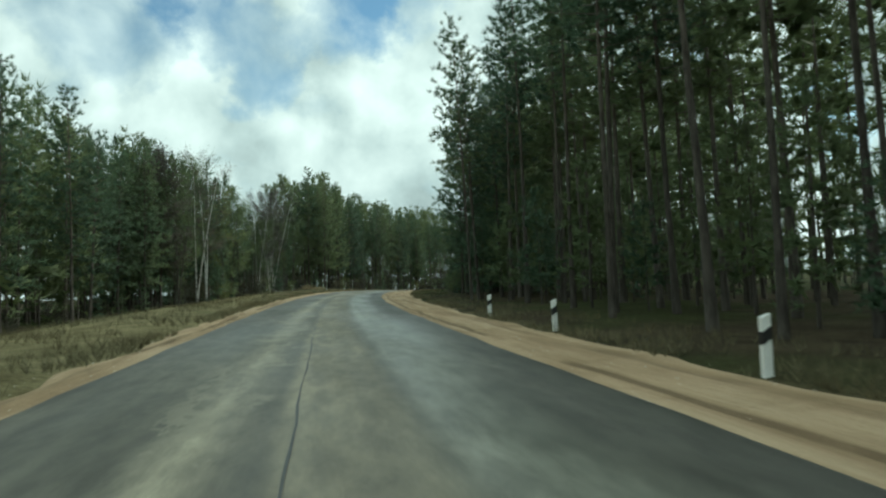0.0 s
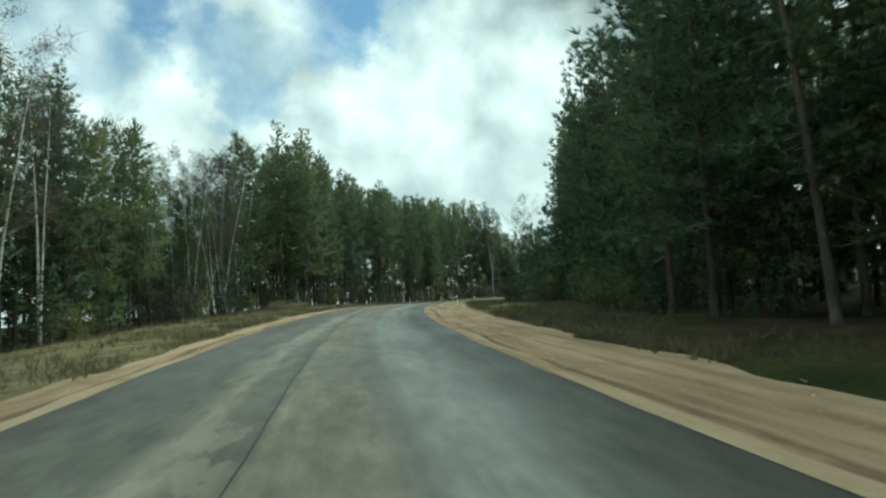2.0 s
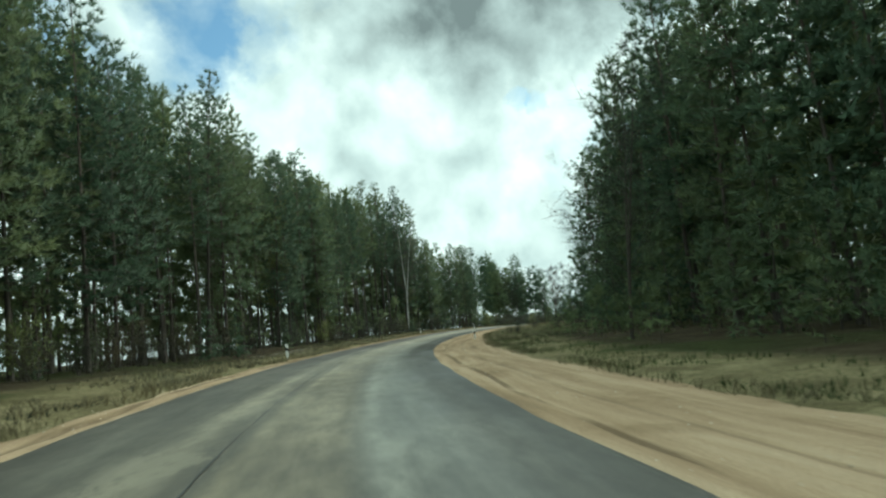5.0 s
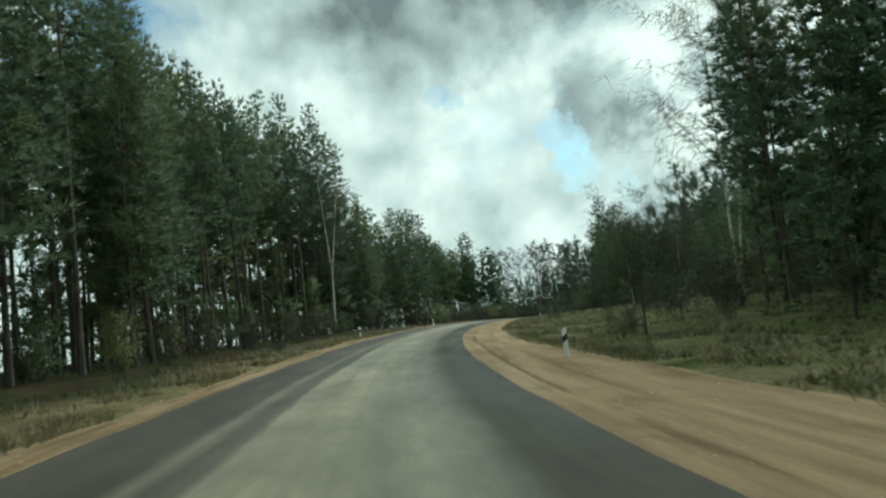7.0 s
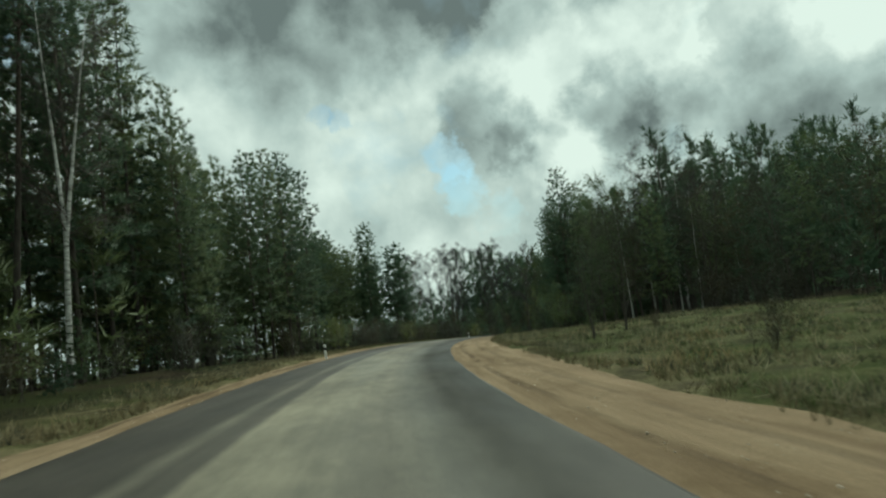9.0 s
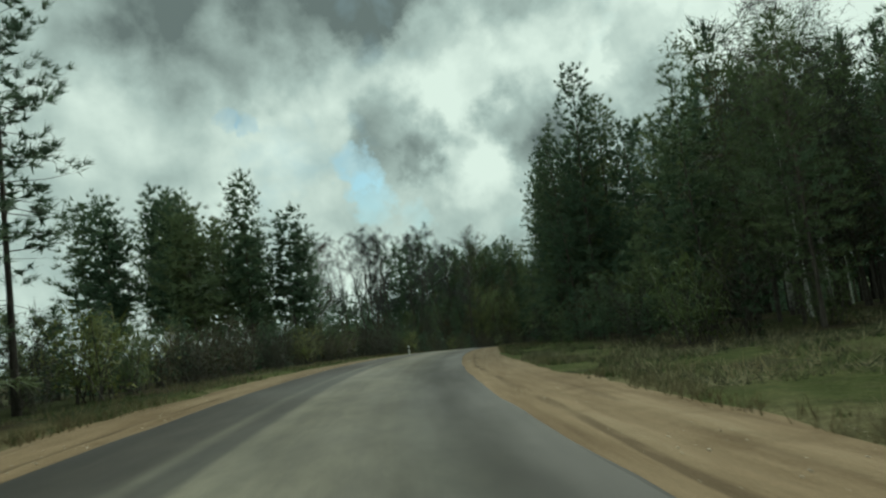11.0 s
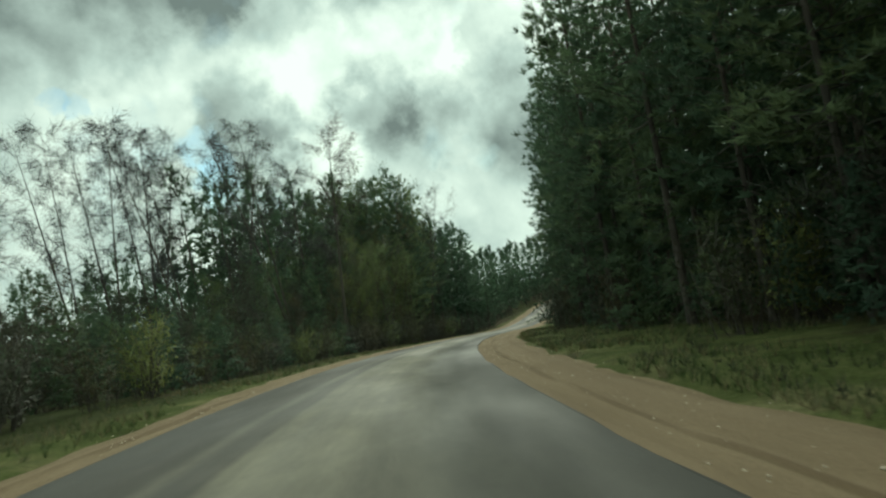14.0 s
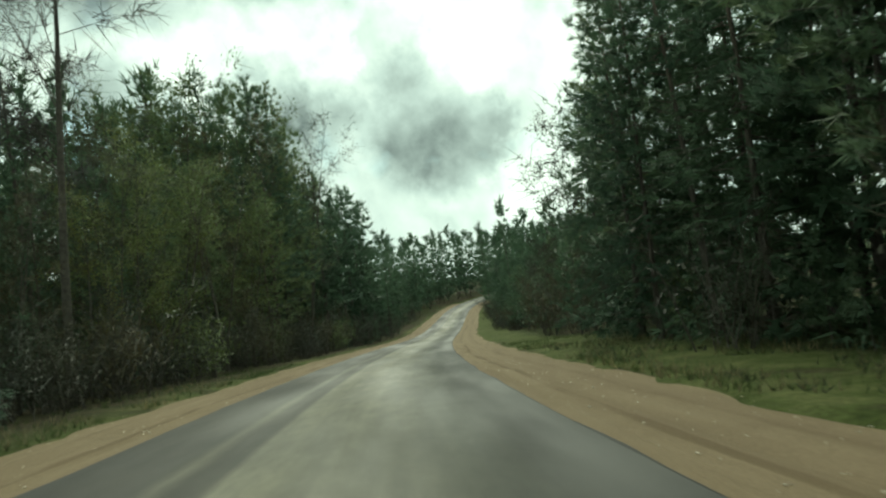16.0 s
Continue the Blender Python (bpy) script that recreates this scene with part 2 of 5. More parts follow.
# ---- materials ----
class Paint:
    """A node material in short form."""

    def __init__(self, name, rough=0.8):
        self.m = bpy.data.materials.new(name)
        self.m.use_nodes = True
        self.t = self.m.node_tree
        self.b = self.t.nodes["Principled BSDF"]
        self.b.inputs["Roughness"].default_value = rough
        self.b.inputs["Specular IOR Level"].default_value = 0.25

    def node(self, kind):
        return self.t.nodes.new(kind)

    def link(self, a, b):
        self.t.links.new(a, b)

    def coord(self, which="Object", scale=(1, 1, 1)):
        c, mp = self.node("ShaderNodeTexCoord"), self.node("ShaderNodeMapping")
        mp.inputs["Scale"].default_value = scale
        self.link(c.outputs[which], mp.inputs[0])
        return mp.outputs[0]

    def noise(self, vec, scale, detail=4.0, rough=0.55):
        n = self.node("ShaderNodeTexNoise")
        n.inputs["Scale"].default_value, n.inputs["Detail"].default_value, n.inputs["Roughness"].default_value = scale, detail, rough
        self.link(vec, n.inputs["Vector"])
        return n.outputs["Fac"]

    def ramp(self, fac, stops):
        r = self.node("ShaderNodeValToRGB")
        while len(r.color_ramp.elements) < len(stops):
            r.color_ramp.elements.new(0.5)
        for el, (at, col) in zip(r.color_ramp.elements, stops):
            el.position, el.color = at, (*col, 1)
        self.link(fac, r.inputs[0])
        return r.outputs[0]

    def math(self, op, a, b=0.0, clamp=False):
        n = self.node("ShaderNodeMath")
        n.operation, n.use_clamp = op, clamp
        for i, v in enumerate((a, b)):
            if isinstance(v, (int, float)):
                n.inputs[i].default_value = v
            else:
                self.link(v, n.inputs[i])
        return n.outputs[0]

    def span(self, v, a, b, c=0.0, d=1.0):
        n = self.node("ShaderNodeMapRange")
        n.interpolation_type = "SMOOTHSTEP"
        for i, q in enumerate((a, b, c, d)):
            n.inputs[i + 1].default_value = q
        self.link(v, n.inputs[0])
        return n.outputs[0]

    def mix(self, fac, a, b, blend="MIX"):
        n = self.node("ShaderNodeMix")
        n.data_type, n.blend_type = "RGBA", blend
        for key, v in (("Factor", fac), ("A", a), ("B", b)):
            if isinstance(v, tuple):
                n.inputs[key].default_value = (*v, 1)
            elif isinstance(v, (int, float)):
                n.inputs[key].default_value = v
            else:
                self.link(v, n.inputs[key])
        return n.outputs["Result"]

    def tone(self, col, factor):
        """col, lightened or darkened by a grey factor."""
        n = self.node("ShaderNodeVectorMath")
        n.operation = "SCALE"
        self.link(col, n.inputs[0])
        self.link(factor, n.inputs["Scale"])
        return n.outputs[0]

    def color(self, out):
        self.link(out, self.b.inputs["Base Color"])
        return self

    def rough(self, out):
        self.link(out, self.b.inputs["Roughness"])
        return self

    def bump(self, height, strength, distance):
        n = self.node("ShaderNodeBump")
        n.inputs["Strength"].default_value, n.inputs["Distance"].default_value = strength, distance
        self.link(height, n.inputs["Height"])
        self.link(n.outputs[0], self.b.inputs["Normal"])
        return self

    def per_object(self):
        return self.node("ShaderNodeObjectInfo").outputs["Random"]

    def per_island(self):
        return self.node("ShaderNodeNewGeometry").outputs["Random Per Island"]

    def uv(self, scale=(1, 1, 1)):
        u, mp = self.node("ShaderNodeUVMap"), self.node("ShaderNodeMapping")
        mp.inputs["Scale"].default_value = scale
        self.link(u.outputs[0], mp.inputs[0])
        return mp.outputs[0]

    def parts(self, vec):
        n = self.node("ShaderNodeSeparateXYZ")
        self.link(vec, n.inputs[0])
        return n.outputs


def asphalt_paint():
    p = Paint("asphalt", 0.6)
    uv = p.uv()
    d, s, _ = p.parts(uv)
    warp = p.noise(p.uv((0.25, 0.12, 1)), 1.0, 4.0)
    streak = p.noise(p.uv((2.2, 0.05, 1)), 1.0, 5.0, 0.6)
    place_ = p.math("ADD", p.math("MULTIPLY", p.math("ADD", d, p.math("MULTIPLY", p.math("SUBTRACT", warp, 0.5), 0.28)), 1 / 6.4), 0.5)
    # bluish stops at 0.66 and 0.76 put the sky's sheen into the colour
    first = p.ramp(place_, [(0.0, (0.085, 0.083, 0.075)), (0.17, (0.10, 0.10, 0.09)), (0.27, (0.115, 0.113, 0.10)), (0.33, (0.27, 0.26, 0.22)), (0.385, (0.135, 0.13, 0.112)),
                            (0.42, (0.10, 0.096, 0.082)), (0.445, (0.205, 0.19, 0.148)), (0.60, (0.15, 0.142, 0.115)), (0.63, (0.12, 0.122, 0.11)), (0.66, (0.20, 0.212, 0.205)), (0.76, (0.15, 0.16, 0.155)),
                            (0.86, (0.08, 0.083, 0.08)), (1.0, (0.05, 0.052, 0.05))])
    second = p.ramp(place_, [(0.0, (0.052, 0.047, 0.042)), (0.20, (0.062, 0.055, 0.048)), (0.25, (0.07, 0.063, 0.054)), (0.28, (0.17, 0.16, 0.135)), (0.315, (0.08, 0.073, 0.063)),
                             (0.362, (0.09, 0.083, 0.072)), (0.382, (0.238, 0.224, 0.182)), (0.58, (0.228, 0.216, 0.178)), (0.66, (0.176, 0.168, 0.142)), (0.74, (0.120, 0.120, 0.105)), (0.82, (0.058, 0.058, 0.052)), (1.0, (0.042, 0.042, 0.038))])
    body = p.mix(p.span(s, 105.0, 150.0), p.mix(1.0, first, (0.98, 0.96, 0.93), "MULTIPLY"), second)
    wide = p.span(streak, 0.25, 0.75, 0.82, 1.18)
    grain = p.noise(p.coord("Object"), 60.0, 3.0, 0.7)
    stain = p.span(p.noise(p.uv((0.6, 0.22, 1)), 1.0, 5.0, 0.6), 0.35, 0.7, 0.74, 1.2)
    col = p.tone(p.tone(p.tone(body, wide), stain), p.span(grain, 0.2, 0.8, 0.95, 1.5))
    mottle = p.span(p.noise(p.uv((4.0, 1.1, 1)), 1.0, 5.0, 0.65), 0.3, 0.7, 0.64, 1.34)
    mottle = p.math("ADD", 1.0, p.math("MULTIPLY", p.math("SUBTRACT", mottle, 1.0), p.span(s, 100.0, 150.0, 0.8, 0.35)))
    # past 205 m the asphalt colour drops to half, standing in for cloud shade
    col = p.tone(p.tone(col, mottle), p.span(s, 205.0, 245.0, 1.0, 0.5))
    worn = p.math("MULTIPLY", p.span(p.noise(p.uv((0.9, 0.35, 1)), 1.0, 6.0, 0.7), 0.53, 0.57), p.math("MULTIPLY", p.span(place_, 0.22, 0.28), p.span(place_, 0.44, 0.40)))
    col = p.mix(p.math("MULTIPLY", worn, p.span(s, 130.0, 105.0, 0.0, 0.6)), col, (0.30, 0.285, 0.235))
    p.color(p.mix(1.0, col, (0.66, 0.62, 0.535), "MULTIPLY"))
    p.rough(p.math("SUBTRACT", p.math("ADD", p.span(s, 205.0, 245.0, 0.0, 0.18), p.span(p.noise(p.uv((0.5, 0.08, 1)), 1.0, 3.0), 0.3, 0.7, 0.46, 0.68)), p.math("MULTIPLY", p.math("MULTIPLY", p.span(place_, 0.60, 0.68, 0.0, 0.12), p.span(place_, 0.9, 0.8)), p.span(s, 135.0, 108.0, -0.6, 1.0))))
    stretch = p.math("MULTIPLY", p.span(s, 112.0, 145.0), p.span(s, 240.0, 210.0))
    p.link(p.math("SUBTRACT", 0.3, p.math("MULTIPLY", stretch, p.span(place_, 0.72, 0.84, 0.0, 0.23))), p.b.inputs["Specular IOR Level"])
    p.bump(grain, 0.35, 0.006)
    return p.m


def sand_paint():
    p = Paint("sandy_gravel", 0.95)
    uv = p.uv((1.6, 0.12, 1))
    long_ = p.noise(uv, 1.0, 6.0, 0.62)
    blot = p.noise(p.coord("Object"), 0.7, 5.0)
    grain = p.noise(p.coord("Object"), 35.0, 4.0, 0.75)
    col = p.ramp(long_, [(0.28, (0.26, 0.182, 0.12)), (0.42, (0.38, 0.272, 0.178)), (0.58, (0.52, 0.388, 0.268)), (0.74, (0.62, 0.485, 0.355))])
    col = p.mix(p.span(blot, 0.5, 0.75, 0.0, 0.55), col, (0.24, 0.165, 0.095))
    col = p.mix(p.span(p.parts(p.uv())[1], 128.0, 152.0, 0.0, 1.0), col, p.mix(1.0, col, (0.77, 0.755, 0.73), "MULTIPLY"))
    # browner sand past 225 m, with cloud shade painted into its darker tone
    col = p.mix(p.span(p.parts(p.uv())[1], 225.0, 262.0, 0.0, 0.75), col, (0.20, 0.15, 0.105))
    # wheel ruts of darker sand
    d = p.math("ADD", p.math("ABSOLUTE", p.parts(p.uv())[0]), p.math("MULTIPLY", p.math("SUBTRACT", p.noise(p.uv((0.0, 0.07, 1)), 1.0, 3.0), 0.5), 0.8))
    ruts = p.math("ADD", p.math("MULTIPLY", p.span(d, 3.55, 3.60), p.span(d, 3.78, 3.70)), p.math("MULTIPLY", p.math("MULTIPLY", p.span(d, 4.50, 4.58), p.span(d, 4.74, 4.64)), 0.5), True)
    ruts = p.math("MULTIPLY", ruts, p.span(p.noise(p.uv((1.5, 0.25, 1)), 1.0, 4.0), 0.36, 0.54, 0.0, 0.75))
    col = p.mix(ruts, col, (0.15, 0.105, 0.066))
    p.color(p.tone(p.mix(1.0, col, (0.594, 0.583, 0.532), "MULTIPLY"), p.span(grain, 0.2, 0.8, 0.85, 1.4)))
    p.b.inputs["Specular IOR Level"].default_value = 0.1
    p.bump(p.math("ADD", p.math("MULTIPLY", long_, 1.5), p.math("MULTIPLY", grain, 0.35)), 0.7, 0.09)
    return p.m


def ground_paint():
    p = Paint("forest_floor_and_grass", 0.95)
    uv = p.uv()
    d, s, _ = p.parts(uv)
    obj = p.coord("Object")
    big, mid, fine = p.noise(obj, 0.12, 4.0), p.noise(obj, 0.9, 5.0, 0.6), p.noise(obj, 9.0, 5.0, 0.7)
    litter = p.ramp(mid, [(0.3, (0.035, 0.028, 0.018)), (0.5, (0.06, 0.047, 0.028)), (0.7, (0.085, 0.07, 0.04))])
    moss = p.ramp(mid, [(0.3, (0.03, 0.035, 0.014)), (0.7, (0.06, 0.068, 0.024))])
    floor = p.mix(p.span(big, 0.42, 0.6), litter, moss)
    straw = p.ramp(mid, [(0.3, (0.13, 0.11, 0.055)), (0.5, (0.21, 0.18, 0.095)), (0.72, (0.32, 0.27, 0.15))])
    green = p.ramp(mid, [(0.3, (0.048, 0.062, 0.017)), (0.5, (0.085, 0.098, 0.032)), (0.7, (0.135, 0.138, 0.055))])
    later = p.math("SUBTRACT", p.span(s, 225.0, 250.0, 0.0, 0.22), p.span(s, 150.0, 100.0, 0.0, 0.10))
    later = p.math("ADD", later, p.math("MULTIPLY", p.span(s, 148.0, 165.0, 0.0, 0.13), p.span(d, 4.0, 9.0)))
    straw = p.mix(p.math("MULTIPLY", p.span(s, 148.0, 165.0, 0.0, 0.65), p.span(d, 4.0, 9.0)), straw, (0.085, 0.095, 0.036))
    grass = p.mix(p.span(p.math("ADD", p.noise(obj, 0.3, 4.0), later), 0.50, 0.68), straw, green)
    heather = p.math("MULTIPLY", p.span(p.noise(obj, 0.55, 5.0, 0.65), 0.52, 0.66, 0.0, 0.75), p.span(s, 140.0, 160.0))
    grass = p.mix(heather, grass, (0.055, 0.046, 0.026))
    away = p.math("ADD", p.math("ABSOLUTE", d), p.math("MULTIPLY", p.math("SUBTRACT", big, 0.5), 5.0))
    reach = p.math("ADD", p.math("MULTIPLY", p.math("MULTIPLY", p.span(s, 150.0, 168.0), p.span(s, 245.0, 222.0)), p.span(d, 3.0, 6.0, 0.0, 16.0)), 7.6)
    reach = p.math("SUBTRACT", reach, p.math("MULTIPLY", p.span(s, 82.0, 66.0), p.span(d, 3.0, 5.0, 0.0, 3.2)))
    reach = p.math("ADD", reach, p.math("MULTIPLY", p.span(s, 70.0, 86.0), p.span(d, 3.0, 5.0, 0.0, 1.6)))
    reach = p.math("ADD", reach, p.math("MULTIPLY", p.span(s, 100.0, 84.0), p.span(d, -3.0, -5.0, 0.0, 8.0)))
    reach = p.math("SUBTRACT", reach, p.math("MULTIPLY", p.span(s, 118.0, 135.0), p.span(d, -3.0, -5.0, 0.0, 1.8)))
    col = p.mix(p.span(p.math("SUBTRACT", away, reach), -0.8, 1.4), grass, floor)
    p.color(p.tone(col, p.span(fine, 0.2, 0.8, 0.42, 1.0)))
    p.b.inputs["Specular IOR Level"].default_value = 0.04
    p.bump(p.math("ADD", fine, mid), 0.8, 0.12)
    return p.m


def bark_paint():
    p = Paint("pine_bark", 0.9)
    obj = p.coord("Object")
    _, _, z = p.parts(obj)
    plates = p.noise(p.coord("Object", (7, 7, 1.6)), 1.0, 5.0, 0.65)
    low = p.ramp(plates, [(0.3, (0.026, 0.022, 0.018)), (0.55, (0.074, 0.063, 0.052)), (0.75, (0.13, 0.115, 0.098))])
    high = p.ramp(plates, [(0.3, (0.06, 0.047, 0.036)), (0.6, (0.125, 0.10, 0.078)), (0.8, (0.18, 0.15, 0.12))])
    up = p.span(p.math("ADD", z, p.math("MULTIPLY", plates, 2.0)), 6.0, 11.0, 0.0, 0.75)
    col = p.mix(up, low, high)
    p.color(p.tone(col, p.span(p.per_object(), 0, 1, 0.75, 1.2)))
    p.bump(plates, 0.7, 0.03)
    return p.m


def birch_paint():
    p = Paint("birch_bark", 0.75)
    obj = p.coord("Object")
    _, _, z = p.parts(obj)
    bands = p.noise(p.coord("Object", (3, 3, 9)), 1.0, 4.0, 0.7)
    col = p.ramp(bands, [(0.3, (0.03, 0.028, 0.025)), (0.42, (0.30, 0.29, 0.26)), (0.6, (0.58, 0.57, 0.53)), (0.8, (0.70, 0.69, 0.65))])
    col = p.mix(p.span(p.math("ADD", z, p.math("MULTIPLY", bands, 1.2)), 1.7, 0.6), col, (0.06, 0.05, 0.042))
    p.color(col)
    p.bump(bands, 0.3, 0.01)
    return p.m


def leaf_paint(name, dark_, light_, spread=0.14, through_=0.4):
    p = Paint(name, 0.65)
    patch = p.noise(p.coord("Object"), 0.55, 4.0, 0.6)
    col = p.ramp(patch, [(0.3, dark_), (0.7, light_)])
    col = p.tone(col, p.span(p.per_island(), 0, 1, 1 - spread, 1 + spread))
    col = p.tone(col, p.span(p.per_object(), 0, 1, 0.78, 1.22))
    # some trees are olive or brownish, others blue-green
    mood = p.math("ADD", p.math("MULTIPLY", p.per_object(), 0.6), p.math("MULTIPLY", p.noise(p.coord("Object"), 0.16, 2.0), 0.8))
    col = p.mix(1.0, col, p.ramp(p.span(mood, 0.4, 1.0), [(0.0, (0.90, 1.0, 1.10)), (0.55, (1.0, 1.0, 1.0)), (1.0, (1.17, 1.0, 0.83))]), "MULTIPLY")
    p.color(col)
    thin, both = p.node("ShaderNodeBsdfTranslucent"), p.node("ShaderNodeMixShader")     # light comes through leaves and needles
    p.link(col, thin.inputs[0])
    both.inputs[0].default_value = through_
    p.link(p.b.outputs[0], both.inputs[1])
    p.link(thin.outputs[0], both.inputs[2])
    p.link(both.outputs[0], p.t.nodes["Material Output"].inputs[0])
    return p.m


def plain_paint(name, a, b, rough=0.6, scale=6.0):
    p = Paint(name, rough)
    n = p.noise(p.coord("Object"), scale, 5.0, 0.65)
    p.color(p.ramp(n, [(0.3, a), (0.7, b)]))
    p.bump(n, 0.2, 0.01)
    return p.m


ASPHALT, SAND, GROUND = asphalt_paint(), sand_paint(), ground_paint()
PINE_BARK, BIRCH_BARK = bark_paint(), birch_paint()
NEEDLES = leaf_paint("pine_needles", (0.058, 0.092, 0.048), (0.112, 0.158, 0.082))
SPRUCE_NEEDLES = leaf_paint("spruce_needles", (0.042, 0.072, 0.039), (0.086, 0.128, 0.066))
TWIGS = leaf_paint("bare_twigs", (0.052, 0.044, 0.036), (0.10, 0.087, 0.072))
DARK_TWIGS = leaf_paint("dark_twigs", (0.034, 0.034, 0.030), (0.062, 0.060, 0.053), 0.2, 0.1)
BUDS = leaf_paint("budding_leaves", (0.066, 0.088, 0.030), (0.135, 0.165, 0.060))
BRUSH = leaf_paint("brown_brush", (0.032, 0.033, 0.020), (0.064, 0.063, 0.038))
PALE_STRAW = leaf_paint("pale_straw", (0.20, 0.175, 0.10), (0.36, 0.31, 0.19), 0.3)
STRAW = leaf_paint("dry_grass", (0.12, 0.098, 0.050), (0.23, 0.19, 0.105), 0.3)
BLADES = leaf_paint("green_grass", (0.042, 0.060, 0.018), (0.088, 0.112, 0.038), 0.3)
RUSSET = leaf_paint("russet_twigs", (0.070, 0.056, 0.040), (0.13, 0.108, 0.080))
GREY_BARK = plain_paint("grey_bark", (0.035, 0.030, 0.024), (0.095, 0.084, 0.068), 0.9, 9.0)
WHITE = plain_paint("white_post", (0.60, 0.60, 0.57), (0.78, 0.78, 0.75), 0.5, 4.0)
BLACK = plain_paint("black_band", (0.012, 0.012, 0.012), (0.03, 0.03, 0.03), 0.5, 8.0)
TAR = plain_paint("tar_seam", (0.02, 0.02, 0.019), (0.055, 0.052, 0.048), 0.5, 12.0)
STONE = leaf_paint("pebbles", (0.42, 0.33, 0.23), (0.64, 0.52, 0.39), 0.2, 0.0)


# ---- meshes ----
def mesh_of(name, verts, faces, mats, slots=None, uvs=None, smooth=False, normals=None):
    """A mesh from arrays. faces: (n, 3) or (n, 4) arrays or a list of such; slots: a material for each block of faces."""
    blocks = faces if isinstance(faces, list) else [faces]
    me = bpy.data.meshes.new(name)
    counts = np.concatenate([np.full(len(b), b.shape[1]) for b in blocks])
    loops = np.concatenate([b.ravel() for b in blocks]).astype(np.int32)
    me.vertices.add(len(verts))
    me.vertices.foreach_set("co", np.asarray(verts, np.float32).ravel())
    me.loops.add(len(loops))
    me.loops.foreach_set("vertex_index", loops)
    me.polygons.add(len(counts))
    starts = np.r_[0, np.cumsum(counts)[:-1]].astype(np.int32)
    me.polygons.foreach_set("loop_start", starts)
    if slots is not None:
        me.polygons.foreach_set("material_index", np.concatenate([np.full(len(b), s) for b, s in zip(blocks, slots)]).astype(np.int32))
    if smooth:
        me.polygons.foreach_set("use_smooth", np.ones(len(counts), bool))
    for m in mats:
        me.materials.append(m)
    if uvs is not None:
        layer = me.uv_layers.new(name="UVMap")
        layer.data.foreach_set("uv", np.asarray(uvs, np.float32)[loops].ravel())
    me.update(calc_edges=True)
    me.validate()
    if normals is not None:
        layer = me.attributes.new("custom_normal", "FLOAT_VECTOR", "POINT")
        layer.data.foreach_set("vector", np.asarray(normals, np.float32).ravel())
    return me


def part(name, me, parent, label=""):
    ob = new(name, me)
    ob.parent = parent
    return tagged(ob, label)


def strip(s, d, up, side_uv=True):
    """Vertices and quads of a ribbon along the road: s (n), d and up (n, k)."""
    n, k = d.shape
    base = np.stack([np.interp(s, S_ROAD, LINE[:, c]) for c in range(3)], -1)
    head, bank = np.interp(s, S_ROAD, HEADING), np.interp(s, S_ROAD, BANK)
    v = np.empty((n, k, 3))
    v[..., 0] = base[:, None, 0] + np.cos(head)[:, None] * d
    v[..., 1] = base[:, None, 1] + np.sin(head)[:, None] * d
    v[..., 2] = base[:, None, 2] - bank[:, None] * np.clip(d, -7, 7) + up
    i = np.arange(n * k).reshape(n, k)
    f = np.stack([i[:-1, :-1], i[:-1, 1:], i[1:, 1:], i[1:, :-1]], -1).reshape(-1, 4)
    uv = np.stack([d, np.repeat(s[:, None], k, 1)], -1).reshape(-1, 2)
    return v.reshape(-1, 3), f, uv


# ground: one sheet, fine along the road and coarse towards the horizon
def lines_of(a, b, far):
    out = list(np.arange(a, b, 1.7))
    step, q = 1.5, b
    while q < far:
        out.append(q)
        q += step
        step *= 1.12
    step, q = 1.5, a - 1.5
    while q > -far:
        out.insert(0, q)
        step *= 1.12
        q -= step
    return np.array(out)


gx, gy = lines_of(-25.0, 190.0, 2600.0), lines_of(-12.0, 300.0, 2600.0)
px, py = (a.ravel() for a in np.meshgrid(gx, gy))
line_some = LINE[::8]
near_i = np.empty(len(px), int)
for a in range(0, len(px), 20000):
    b = slice(a, a + 20000)
    near_i[b] = 8 * ((px[b, None] - line_some[None, :, 0]) ** 2 + (py[b, None] - line_some[None, :, 1]) ** 2).argmin(1)
rel = np.stack([px - LINE[near_i, 0], py - LINE[near_i, 1]], -1)
gd = (rel * ACROSS[near_i]).sum(1)
gs = S_ROAD[near_i] + rel[:, 0] * -np.sin(HEADING[near_i]) + rel[:, 1] * np.cos(HEADING[near_i])
gs = np.clip(gs, S_ROAD[0], S_ROAD[-1])
reach = np.hypot(rel[:, 0], rel[:, 1])
gd = np.where(reach > abs(gd) + 20, reach, gd)
gz = np.interp(gs, S_ROAD, LINE[:, 2]) + ground_at(gs, np.clip(gd, -70, 70))
idx = np.arange(len(px)).reshape(len(gy), len(gx))
quads = np.stack([idx[:-1, :-1], idx[:-1, 1:], idx[1:, 1:], idx[1:, :-1]], -1).reshape(-1, 4)
ground = tagged(new("ground", mesh_of("ground", np.stack([px, py, gz], -1), quads, [GROUND], uvs=np.stack([gd, gs], -1), smooth=True)),
                "forest floor with moss, dry grass verges and green patches", "ground", kind="structure")

# road
rs = np.arange(-90.0, 600.0, 1.0)
half = np.interp(rs, S_ROAD, HALF)[:, None]
cols = np.array([-1.0, -1.0, -0.985, -0.93, -0.7, -0.55, -0.4, -0.2, 0.0, 0.2, 0.4, 0.55, 0.7, 0.93, 0.985, 1.0, 1.0])
rag = 0.05 * waves(rs, 0 * rs, 1.3)[:, None]
rd = cols[None] * (half + rag * (abs(cols[None]) > 0.99))
